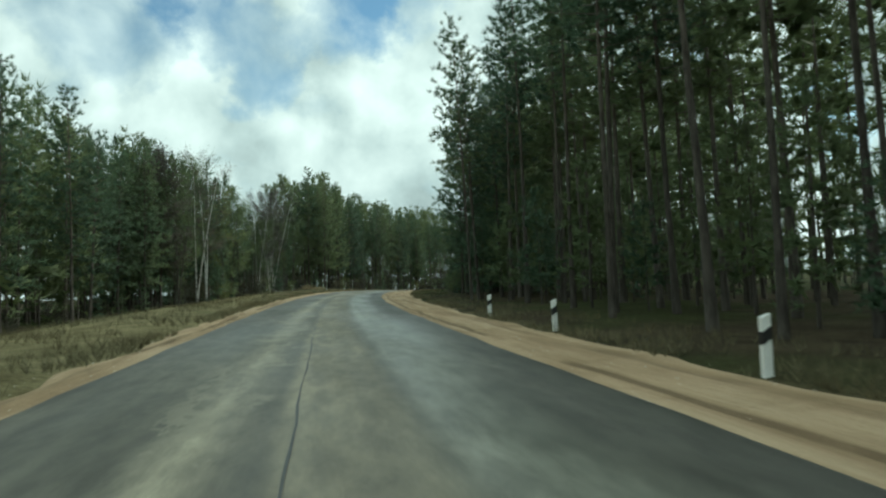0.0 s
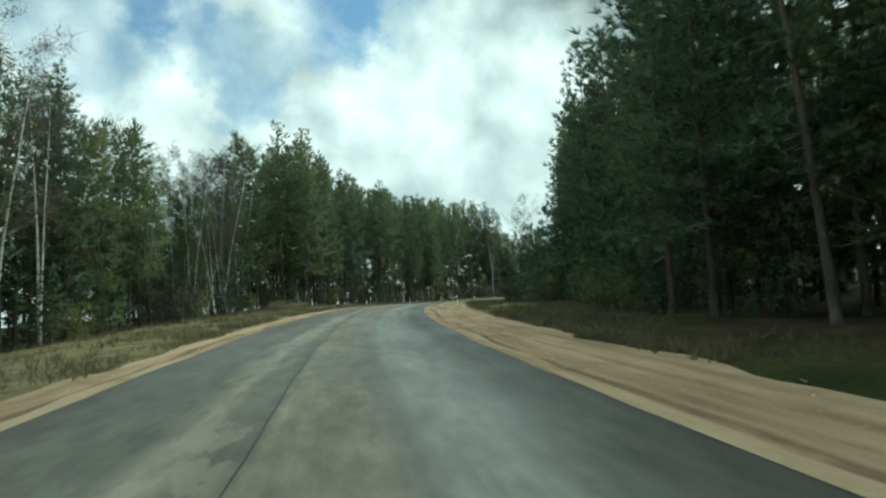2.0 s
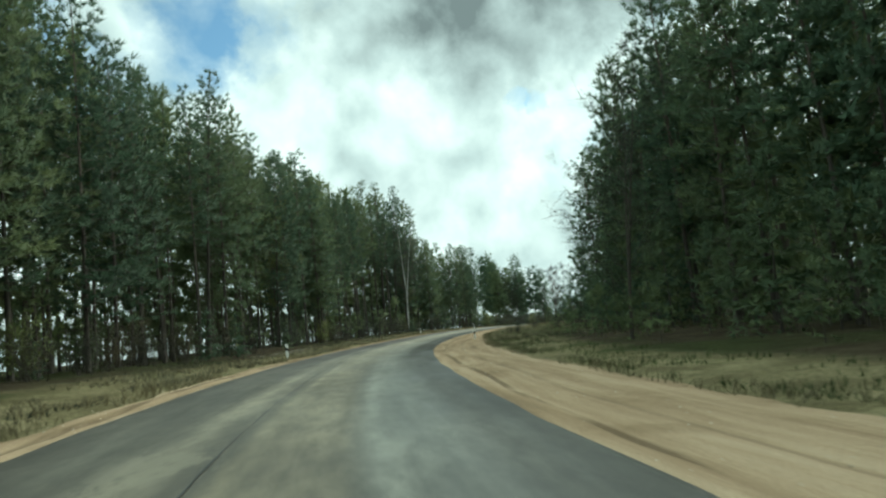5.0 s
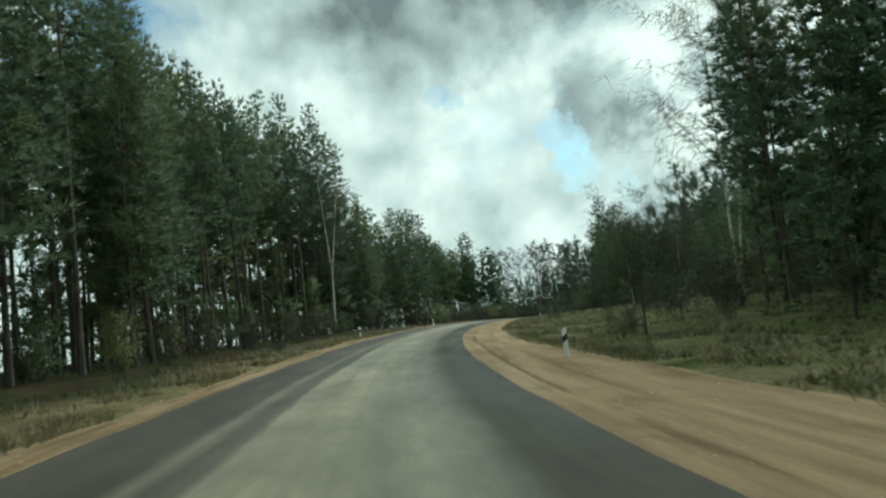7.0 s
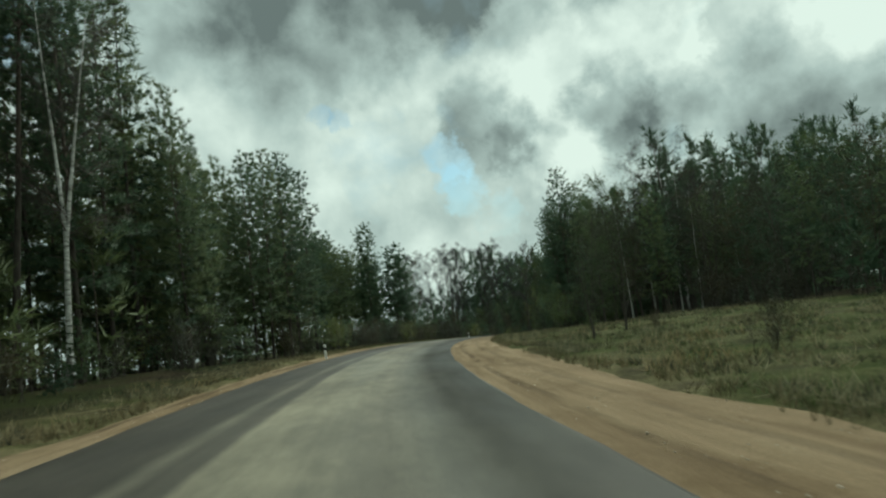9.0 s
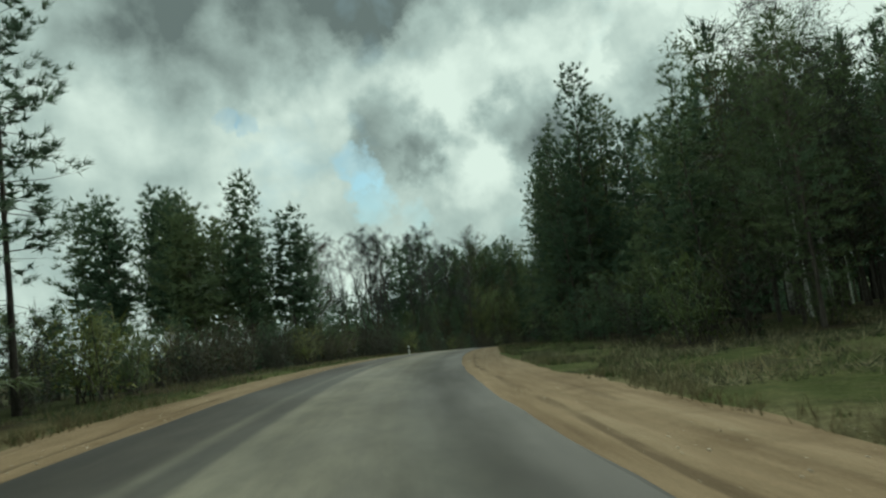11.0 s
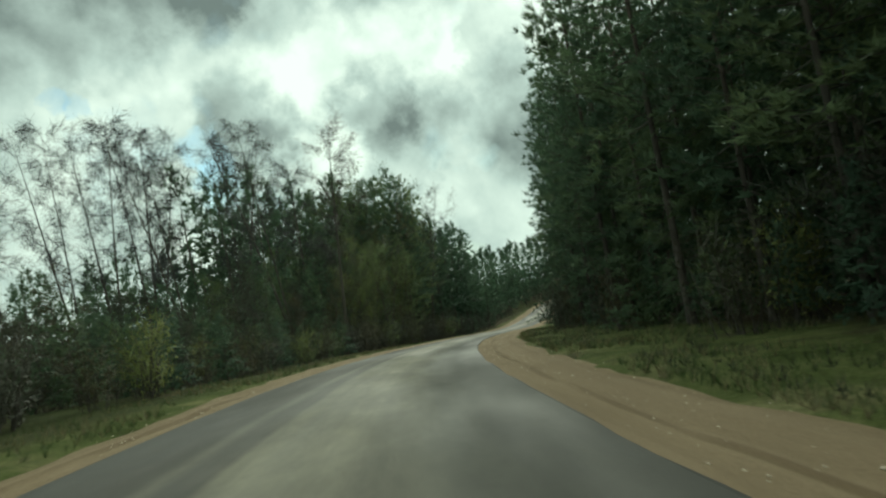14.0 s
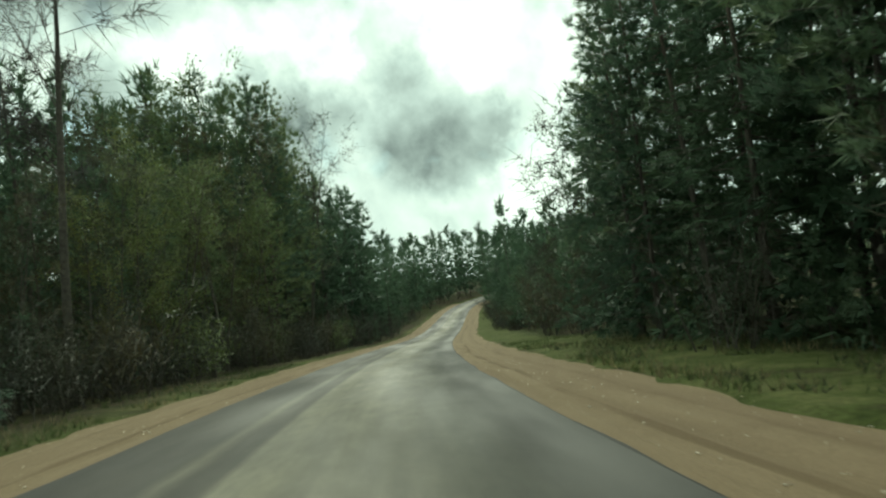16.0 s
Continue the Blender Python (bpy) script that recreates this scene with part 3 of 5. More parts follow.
rz = np.repeat((0.015 - 0.015 * cols**2)[None], len(rs), 0) - 0.012 * np.exp(-((abs(rd) - 1.6) / 0.35) ** 2) + 0.006 * waves(rs[:, None], rd * 3, 2.5)
rz[:, [0, -1]] -= 0.12
v, f, uv = strip(rs, rd, rz)
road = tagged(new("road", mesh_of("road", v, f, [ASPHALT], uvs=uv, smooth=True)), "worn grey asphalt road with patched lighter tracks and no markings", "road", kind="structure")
# the joint along the middle, sealed with tar
seam_s = np.arange(-8.0, 132.0, 0.35)
seam_d = np.interp(seam_s, [0, 30, 60, 95, 170, 225], [-0.26, -0.38, -0.5, -0.57, -0.76, -0.7]) + 0.03 * waves(seam_s, seam_s, 2.4) + 0.012 * waves(seam_s, 0 * seam_s, 0.35)
thick = (0.010 + 0.008 * waves(seam_s, 3 + 0 * seam_s, 0.8))
v, f, uv = strip(seam_s, np.stack([seam_d - thick, seam_d + thick], -1), np.full((len(seam_s), 2), 0.021))
part("joint_seam", mesh_of("joint_seam", v, f, [TAR], uvs=uv), road, "dark tar seam along the middle of the asphalt")

# shoulders
for side, name in ((1, "gravel_shoulder_1"), (-1, "gravel_shoulder_2")):
    ss = np.arange(-90.0, 520.0, 0.6)
    out = outer(ss, side) + 0.22 * waves(ss, 5 * side + 0 * ss, 1.2) + 0.25 * waves(ss, side + 0 * ss, 4.5)
    inn = np.interp(ss, S_ROAD, HALF) - 0.18
    frac = np.array([0, 0.07, 0.16, 0.21, 0.26, 0.32, 0.42, 0.5, 0.58, 0.7, 0.82, 0.92, 1.0, 1.16])
    sd = side * (inn[:, None] + (out - inn)[:, None] * frac[None])
    sz = -0.025 - 0.02 * frac[None] + 0.016 * waves(ss[:, None], sd * 4, 0.9) - 0.045 * np.exp(-((frac[None] - 0.52) / 0.07) ** 2) - 0.03 * np.exp(-((frac[None] - 0.25) / 0.06) ** 2) + 0.02 * np.exp(-((frac[None] - 0.68) / 0.08) ** 2)
    sz = sz + 0.015 * waves(ss[:, None], sd * 2, 2.2)
    sz[:, 0] = -0.05
    sz[:, -1] = -0.20
    v, f, uv = strip(ss, sd, sz)
    if side < 0:
        f = f[:, ::-1]
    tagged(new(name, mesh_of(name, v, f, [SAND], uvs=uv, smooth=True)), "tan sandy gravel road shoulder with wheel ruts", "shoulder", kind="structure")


# ---- trees ----
def tube(points, radii, sides):
    """Vertices and quads of a tapered tube along points."""
    p = np.asarray(points, float)
    way = np.gradient(p, axis=0)
    way /= np.linalg.norm(way, axis=1)[:, None] + 1e-9
    ref = np.where(abs(way[:, 2:3]) > 0.9, np.array([[1.0, 0, 0]]), np.array([[0, 0, 1.0]]))
    a = np.cross(way, ref)
    a /= np.linalg.norm(a, axis=1)[:, None]
    b = np.cross(way, a)
    ang = np.arange(sides) * 2 * np.pi / sides
    v = p[:, None] + np.asarray(radii)[:, None, None] * (np.cos(ang)[None, :, None] * a[:, None] + np.sin(ang)[None, :, None] * b[:, None])
    n = len(p)
    i = np.arange(n * sides).reshape(n, sides)
    j = np.roll(i, -1, 1)
    return v.reshape(-1, 3), np.stack([i[:-1], j[:-1], j[1:], i[1:]], -1).reshape(-1, 4)


def blades(rng, at, way, count, length, width, spread, droop=0.0, loose=0.0):
    """Slim triangles, count at each place or loosely round it, along the given way."""
    at, way = np.repeat(at, count, 0), np.repeat(way, count, 0)
    n = len(at)
    at = at + loose * rng.normal(size=(n, 3))
    d = way + spread * rng.normal(size=(n, 3))
    d[:, 2] -= droop
    d /= np.linalg.norm(d, axis=1)[:, None] + 1e-9
    side = np.cross(d, rng.normal(size=(n, 3)))
    side /= np.linalg.norm(side, axis=1)[:, None] + 1e-9
    size = rng.uniform(0.65, 1.3, (n, 1))
    v = np.stack([at - side * width * 0.5 * size - d * 0.04, at + side * width * 0.5 * size, at + d * length * size], 1)
    return v.reshape(-1, 3), np.arange(3 * n).reshape(-1, 3)


def softened(v, f):
    """Foliage whose normals follow the masses of the crown, so that it shades as soft clumps."""
    tri = v.reshape(-1, 3, 3).copy()
    c = tri.mean(1)
    r = np.hypot(c[:, 0], c[:, 1])
    n = np.stack([c[:, 0], c[:, 1], 0.45 * r + 0.2], -1)
    n /= np.linalg.norm(n, axis=1)[:, None] + 1e-9
    n += 0.28 * np.stack([waves(c[:, 1] + a, c[:, 2] * 1.3 + c[:, 0], 0.75) for a in (0.0, 3.1, 7.7)], -1)
    face = np.cross(tri[:, 1] - tri[:, 0], tri[:, 2] - tri[:, 0])
    face /= np.linalg.norm(face, axis=1)[:, None] + 1e-9
    turned = (face * n).sum(1) < 0
    tri[turned] = tri[turned][:, [0, 2, 1]]
    n = n / np.linalg.norm(n, axis=1)[:, None] + 0.22 * np.where(turned[:, None], -face, face)
    n /= np.linalg.norm(n, axis=1)[:, None]
    return tri.reshape(-1, 3), f, np.repeat(n, 3, 0)


def rounded(v, f):
    """Smooth normals of limbs and trunks."""
    n = np.zeros_like(v)
    face = np.cross(v[f[:, 1]] - v[f[:, 0]], v[f[:, 2]] - v[f[:, 0]])
    for k in range(f.shape[1]):
        np.add.at(n, f[:, k], face)
    return n / (np.linalg.norm(n, axis=1)[:, None] + 1e-9)


def joined(pieces):
    vs, fs, n = [], [], 0
    for v, f in pieces:
        vs.append(v)
        fs.append(f + n)
        n += len(v)
    return np.concatenate(vs), np.concatenate(fs)


def limb(rng, root, azimuth, rise, length, radius, sides=3, bend=0.3, cuts=3):
    """A curved limb: its tube and its places along it."""
    u = np.linspace(0, 1, cuts)
    out = np.array([math.cos(azimuth), math.sin(azimuth)])
    r = length * u
    z = r * math.tan(rise) + bend * length * u**2 * 0.5
    wob = rng.normal(size=2) * 0.05 * length
    p = np.stack([root[0] + out[0] * r + wob[0] * u**2, root[1] + out[1] * r + wob[1] * u**2, root[2] + z], -1)
    return tube(p, radius * (1 - 0.85 * u), sides), p


def fans(rng, at, size, flat, count):
    """Stars of pointed needle sprays, one at each place: the dense part of a crown."""
    way = rng.normal(size=(len(at) * count, 3))
    way[:, 2] *= flat
    way /= np.linalg.norm(way, axis=1)[:, None] + 1e-9
    reach_ = np.repeat(size, count)[:, None] * rng.uniform(0.8, 1.6, (len(way), 1))
    side = np.cross(way, rng.normal(size=way.shape))
    side *= np.repeat(size, count)[:, None] * 0.29 / (np.linalg.norm(side, axis=1)[:, None] + 1e-9)
    mid = np.repeat(at, count, 0) - way * reach_ * 0.12
    v = np.stack([mid - side, mid + side, mid + way * reach_], 1)
    return v.reshape(-1, 3), np.arange(3 * len(way)).reshape(-1, 3)


def conifer(rng, h, crown_low, crown_wide, style="pine", level=0, full=0.72, core=1.0):
    """Trunk, limb and crown arrays of a pine or spruce at the origin: whorls of limbs with flat sprays of needles. level: 0 near to 3 far; full: lower for a rounder top; core: how solid the inner crown is."""
    n = (10, 6, 4, 4)[level]
    u = np.linspace(0, 1, n)
    lean = rng.normal(size=2) * 0.012 * h
    wander = np.cumsum(rng.normal(size=(n, 2)), 0) * 0.035
    axis = np.stack([lean[0] * u**1.5 + wander[:, 0] * u, lean[1] * u**1.5 + wander[:, 1] * u, h * u - 0.15 * (u == 0)], -1)
    r0 = (0.0064 if h > 16 else 0.0078) * h * rng.uniform(0.85, 1.15)
    rad = r0 * (1 - 0.93 * u) * (1 + 0.35 * np.exp(-u * 28))
    wood, at, way, size = [tube(axis, rad, (8, 5, 4, 3)[level])], [], [], []
    inner = []
    at_height = lambda z: np.array([np.interp(z, axis[:, 2], axis[:, c]) for c in range(3)])  # noqa: E731
    small = min(1.0, h / 9.0) if level < 2 else min(1.0, 0.45 + h / 15.0)
    whorl = (0.58, 0.80, 1.25, 1.75)[level] * small * (0.68 if full < 0.55 else 1.0)
    pad = (0.28, 0.42, 0.74, 0.98)[level] * small * (1.0 if style == "pine" else 0.92)
    z, spin = crown_low, rng.uniform(0, 6.28)
    while z < h * 0.985:
        q = (z - crown_low) / (h - crown_low)
        if style == "pine":
            shape = min(1.0, 0.55 + q * 2.6) * (1 - q) ** full + 0.05
            rise, bend = -8 + 50 * q, 0.28
        else:
            shape = (1 - q) ** 0.92 + 0.04
            rise, bend = -20 + 45 * q, 0.22
        count = max(3, int(round((5.2 if q < 0.75 else 4) - 0.9 * (level >= 2))))
        for k in range(count):
            if rng.uniform() < (0.08 if style == "pine" else 0.04):
                continue
            length = crown_wide * shape * rng.uniform(0.68, 1.14)
            az = spin + 2 * np.pi * k / count + rng.normal() * 0.3
            t, p = limb(rng, at_height(min(h * 0.98, z + rng.normal() * 0.32 * small * (1 - q))), az, radians(min(46.0, rise + rng.normal() * 13)), length, max(0.010, 0.15 * r0 * (1 - 0.6 * q) + 0.006), 3, bend, 3 if level == 0 else 2)
            if level == 0 or level == 1 and crown_low > 4 and q < 0.5:
                wood.append(t)
            w = p[-1] - p[-2]
            w /= np.linalg.norm(w) + 1e-9
            sprays = max(1, int(round(length / (1.25 * pad))))
            for j in range(sprays):
                f = 1.0 - (j + rng.uniform(0, 0.5)) / (sprays + 0.5) * 0.85
                spot = np.array([np.interp(f, np.linspace(0, 1, len(p)), p[:, c]) for c in range(3)])
                swing = rng.normal() * (0.2 * pad + 0.20 * length * min(1.0, 0.25 + 1.2 * (1 - f)))
                at.append(spot + np.array([-math.sin(az), math.cos(az), 0]) * swing + rng.normal(size=3) * np.array([0.2, 0.2, 0.42]) * pad)
                way.append(w + np.array([-math.sin(az), math.cos(az), 0]) * swing * 0.6)
                inner.append(f < 0.6)
                size.append(pad * rng.uniform(0.65, 1.2) * (1 - 0.4 * q))
        z += whorl * rng.uniform(0.8, 1.2) * (1 - 0.35 * q)
        spin += 0.9
    for k in range(int(8 + h) if level == 0 and h > 6 else 0):          # dead stubs under the crown
        zz = crown_low * rng.uniform(0.3, 1.0)
        t, _ = limb(rng, at_height(zz), rng.uniform(0, 2 * np.pi), radians(rng.uniform(-22, 12)), rng.uniform(0.4, 1.4), 0.013, 3, 0.0, 2)
        wood.append(t)
    for k in range(8 if full > 0.55 else 0):                    # the leading shoot
        at.append(at_height(h * (0.895 + 0.0135 * k)) + rng.normal(size=3) * 0.08 * small)
        way.append(np.array([0.02, 0, 1.0]))
        inner.append(False)
        size.append(pad * (0.8 - 0.075 * k))
    at, way, size, inner = np.array(at), np.array(way), np.array(size), np.array(inner)
    lift = np.array([0, 0, 0.40 if style == "pine" else -0.25])
    crown = [fans(rng, at[inner], size[inner] * core * (1.05, 1.32, 1.45, 1.5)[level], 0.6, (7, 7, 6, 6)[level]), fans(rng, at[~inner], size[~inner] * (0.55, 0.55, 0.62, 0.75)[level], 0.6, 4)]
    for some, per in ((~inner, (18, 15, 10, 6)[level]), (inner, (7, 5, 3, 2)[level])):
        n = some.sum() * per
        tip = rng.normal(size=(n, 3))
        tip /= np.linalg.norm(tip, axis=1)[:, None]
        start = np.repeat(at[some], per, 0) + tip * np.repeat(size[some], per)[:, None] * np.array([0.75, 0.75, 0.5]) * rng.uniform(0.1, 1.0, (n, 1))
        crown.append(blades(rng, start, tip * 0.45 + np.repeat(way[some], per, 0) * 0.75 + lift, 1, (0.31, 0.43, 0.68, 1.0)[level] * small, (0.036, 0.052, 0.10, 0.19)[level] * small, 0.3))
    return joined(wood[:1]), joined(wood[1:]) if len(wood) > 1 else None, joined(crown)


def broadleaf(rng, h, stems, crown_low, wide, twigs, twig_len, twig_wide, leafy=0, leaf=0.11, droop=0.25, fork=0.0):
    """Trunk arrays and twig (or leaf) arrays of a birch or another bare or budding tree."""
    wood, stems_, at, way = [], [], [], []
    az0 = rng.uniform(0, 2 * np.pi)
    for k in range(stems):
        n = 9
        u = np.linspace(0, 1, n)
        az = rng.uniform(0, 2 * np.pi)
        tilt = (0.04 if stems == 1 else 0.065 if fork else rng.uniform(0.06, 0.2)) * h
        hh = h * rng.uniform(0.82, 1.0)
        wander = np.cumsum(rng.normal(size=(n, 2)), 0) * 0.05
        bent = np.clip(u - fork, 0, 1) ** 1.1 * 1.6 if fork else u**1.2
        wander = wander * (0.25 if fork else 1.0)
        az = az0 + k * 2.9 if fork else az
        axis = np.stack([math.cos(az) * tilt * bent + wander[:, 0] * u, math.sin(az) * tilt * bent + wander[:, 1] * u, hh * u - 0.15 * (u == 0)], -1)
        r0 = (0.009 if fork else 0.0068) * h * rng.uniform(0.8, 1.15) / stems**0.3
        stems_.append(tube(axis, r0 * (1 - 0.92 * u) * (1 + 0.3 * np.exp(-u * 25)), 7))
        count = int(26 / stems**0.6)
        for j in range(count):
            q = (j + rng.uniform()) / count
            z = crown_low * hh + (0.98 - crown_low) * hh * q
            root = np.array([np.interp(z, axis[:, 2], axis[:, c]) for c in range(3)])
            length = wide * (0.35 + 0.65 * math.sin(math.pi * min(1, 0.25 + 0.75 * q)) ** 0.8) * rng.uniform(0.6, 1.2)
            t, p = limb(rng, root, rng.uniform(0, 2 * np.pi), radians(rng.uniform(28, 58)), length, 0.009 + 0.14 * r0 * (1 - q), 3, -0.15)
            wood.append(t)
            for _ in range(twigs):
                f = rng.uniform(0.2, 1.0)
                spot = np.array([np.interp(f, np.linspace(0, 1, len(p)), p[:, c]) for c in range(3)])
                at.append(spot + rng.normal(size=3) * 0.18)
                w = p[-1] - p[-2]
                way.append(w / (np.linalg.norm(w) + 1e-9))
    at, way = np.array(at), np.array(way)
    crown = [blades(rng, at, way * 0.6, 3, twig_len, twig_wide, 0.5, droop)]
    if leafy:
        more = np.repeat(at, leafy, 0)
        more = more + rng.normal(size=more.shape) * 0.22
        crown.append(blades(rng, more, 0 * more, 1, leaf, leaf * 0.7, 1.0, 0.2))
    return joined(stems_), joined(wood), joined(crown)


def brush(rng, h, wide, stems, twigs, leafy=0):
    """Stem arrays and twig arrays of a many-stemmed bush."""
    wood, at, way = [], [], []
    for _ in range(stems):
        az = rng.uniform(0, 2 * np.pi)
        hh = h * rng.uniform(0.55, 1.0)
        reach_ = wide * rng.uniform(0.1, 1.0)
        root = np.array([rng.normal() * 0.2 * wide, rng.normal() * 0.2 * wide, -0.08])
        u = np.linspace(0, 1, 3)
        p = np.stack([root[0] + math.cos(az) * reach_ * u**1.3, root[1] + math.sin(az) * reach_ * u**1.3, root[2] + hh * u], -1)
        wood.append(tube(p, 0.022 * (1 - 0.8 * u), 3))
        for _ in range(twigs):
            f = rng.uniform(0.25, 1.0)
            at.append(np.array([np.interp(f, u, p[:, c]) for c in range(3)]) + rng.normal(size=3) * 0.14)
            w = p[2] - p[1]
            way.append(w / np.linalg.norm(w))
    at, way = np.array(at), np.array(way)
    crown = [blades(rng, at, way * 0.7, 3, 0.55, 0.022, 0.55)]
    if leafy:
        more = np.repeat(at, leafy, 0)
        more = more + rng.normal(size=more.shape) * 0.22
        crown.append(blades(rng, more, 0 * more, 1, 0.10, 0.06, 1.0))
    return joined(wood), None, joined(crown)


KINDS = {}


def kind_of(key, name, label, category, group, height, wood, crown, makers, light=None, deep=None):
    """Builds the variants of one kind of tree, each with a trunk mesh and a crown mesh."""
    KINDS[key] = dict(name=name, label=label, category=category, group=group, height=height, wood=wood, limb=TWIGS if wood == BIRCH_BARK else wood, crown=crown, arrays=makers, light=light or makers, deep=deep or light or makers, meshes={}, first={})


def make_variants(count, seed, build):
    out = []
    for n in range(count):
        trunk, limbs, crown = build(np.random.default_rng(seed + n))
        out.append((trunk + (rounded(*trunk),), limbs and limbs + (rounded(*limbs),), softened(*crown)))
    return out


kind_of("pine", "pine_tree", "tall slender pine with bare trunk and dark green top", "pine tree", "roadside pines", 20.0, PINE_BARK, NEEDLES,
        *[make_variants(c, q, lambda g: conifer(g, 20.0, g.uniform(8.2, 11.5), g.uniform(2.1, 2.9), "pine", lev)) for lev, c, q in ((0, 5, 10), (1, 4, 310), (2, 4, 610))])
kind_of("edge", "pine_tree", "bushy pine with dark green branches low down the trunk", "pine tree", "roadside pines", 18.0, PINE_BARK, NEEDLES,
        *[make_variants(c, q, lambda g: conifer(g, 18.0, g.uniform(2.8, 5.6), g.uniform(2.8, 3.6), "pine", lev)) for lev, c, q in ((0, 6, 30), (1, 4, 330), (2, 4, 630))])
kind_of("open", "pine_tree", "broad dark pine with a dense rounded crown above bare stem", "pine tree", "roadside pines", 18.0, PINE_BARK, NEEDLES,
        *[make_variants(c, q, lambda g: conifer(g, 18.0, g.uniform(4.2, 6.2), g.uniform(3.5, 4.3), "pine", lev, 0.5, 1.4)) for lev, c, q in ((1, 4, 20), (1, 4, 20))])
kind_of("broad", "pine_tree", "large dense dark green pine clothed almost to the ground", "pine tree", "roadside pines", 20.0, PINE_BARK, NEEDLES,
        make_variants(2, 25, lambda g: conifer(g, 20.0, 1.6, 4.0, "pine", 0, 0.58, 1.35)))
kind_of("far", "pine_tree", "distant dark green pine", "pine tree", "far pines", 18.0, PINE_BARK, NEEDLES,
        make_variants(4, 660, lambda g: conifer(g, 18.0, g.uniform(2.0, 4.0), g.uniform(2.8, 3.6), "pine", 3)))
kind_of("spruce", "spruce_tree", "dark green pointed spruce with drooping branches", "spruce tree", "roadside spruces", 17.0, PINE_BARK, SPRUCE_NEEDLES,
        *[make_variants(c, q, lambda g: conifer(g, 17.0, 0.9, g.uniform(2.6, 3.2), "spruce", lev)) for lev, c, q in ((0, 3, 50), (1, 3, 350), (2, 3, 650))])
kind_of("young", "young_spruce", "small bushy dark green young spruce", "spruce tree", "young spruces", 2.6, PINE_BARK, SPRUCE_NEEDLES,
        make_variants(2, 60, lambda g: conifer(g, 2.6, 0.15, 1.0, "spruce", 1)))
kind_of("sapling", "young_pine", "low bushy dark green young pine", "pine tree", "young pines", 5.0, PINE_BARK, NEEDLES,
        *[make_variants(c, q, lambda g: conifer(g, 5.0, g.uniform(0.5, 1.2), g.uniform(1.2, 1.6), "pine", lev)) for lev, c, q in ((1, 3, 40), (2, 4, 640))])
kind_of("birch", "birch_tree", "bare white-barked birch with fine hanging twigs", "birch tree", "roadside birches", 13.0, BIRCH_BARK, TWIGS,
        make_variants(4, 70, lambda g: broadleaf(g, 13.0, int(g.integers(1, 3)), 0.32, 2.3, 24, 0.6, 0.018)),
        make_variants(3, 370, lambda g: broadleaf(g, 13.0, int(g.integers(1, 3)), 0.32, 2.3, 20, 0.65, 0.02)),
        make_variants(2, 670, lambda g: broadleaf(g, 13.0, 1, 0.32, 2.3, 7, 1.0, 0.032)))
kind_of("tall_bare", "bare_tree", "tall bare tree with steep dark limbs and fine twigs", "tree", "bare trees", 22.0, GREY_BARK, DARK_TWIGS,
        make_variants(3, 78, lambda g: broadleaf(g, 22.0, int(g.integers(1, 3)), 0.34, 3.0, 34, 0.9, 0.026)))
kind_of("forked", "birch_tree", "white birch that forks low into two bare stems", "birch tree", "roadside birches", 13.0, BIRCH_BARK, TWIGS,
        make_variants(2, 75, lambda g: broadleaf(g, 13.0, 2, 0.35, 2.2, 24, 0.6, 0.018, fork=0.36)))
kind_of("budding", "budding_tree", "young broadleaf tree hazy with pale green buds", "tree", "budding trees", 11.0, GREY_BARK, BUDS,
        make_variants(3, 80, lambda g: broadleaf(g, 11.0, int(g.integers(1, 3)), 0.22, 2.2, 12, 0.6, 0.02, 10, 0.08)),
        make_variants(3, 380, lambda g: broadleaf(g, 11.0, 1, 0.22, 2.2, 5, 0.9, 0.03, 8, 0.14)))
kind_of("tall_birch", "birch_tree", "large bare birch with arching limbs and a haze of twigs", "birch tree", "roadside birches", 15.0, BIRCH_BARK, TWIGS,
        make_variants(1, 85, lambda g: broadleaf(g, 15.0, 2, 0.30, 4.2, 44, 0.85, 0.017, droop=0.6)))
kind_of("greening", "budding_tree", "tall broadleaf tree with a rounded crown of olive green buds", "tree", "budding trees", 17.0, GREY_BARK, BUDS,
        make_variants(3, 87, lambda g: broadleaf(g, 17.0, 2, 0.18, 3.4, 17, 0.8, 0.026, 11, 0.10)),
        make_variants(2, 387, lambda g: broadleaf(g, 17.0, 2, 0.18, 3.4, 6, 1.2, 0.04, 9, 0.18)))
kind_of("bare", "bare_tree", "bare grey broadleaf tree with dense brown twigs", "tree", "bare trees", 13.0, GREY_BARK, BRUSH,
        make_variants(3, 90, lambda g: broadleaf(g, 13.0, int(g.integers(2, 4)), 0.15, 2.8, 13, 0.8, 0.024, 5, 0.075)),
        make_variants(3, 390, lambda g: broadleaf(g, 13.0, 2, 0.15, 2.8, 6, 1.1, 0.036, 5, 0.15)),
        make_variants(2, 690, lambda g: broadleaf(g, 13.0, 1, 0.15, 2.8, 6, 1.2, 0.045, 3, 0.2)))
kind_of("russet", "bare_tree", "tall slim tree with a dense crown of russet brown twigs", "tree", "bare trees", 10.0, GREY_BARK, RUSSET,
        make_variants(1, 95, lambda g: broadleaf(g, 10.0, 1, 0.22, 1.7, 22, 0.55, 0.03, 8, 0.09)))
kind_of("bush", "bush", "leafless brown bush with many thin stems", "bush", "roadside bushes", 3.0, GREY_BARK, BRUSH,
        make_variants(4, 100, lambda g: brush(g, 3.0, 1.6, 15, 8, 4)))
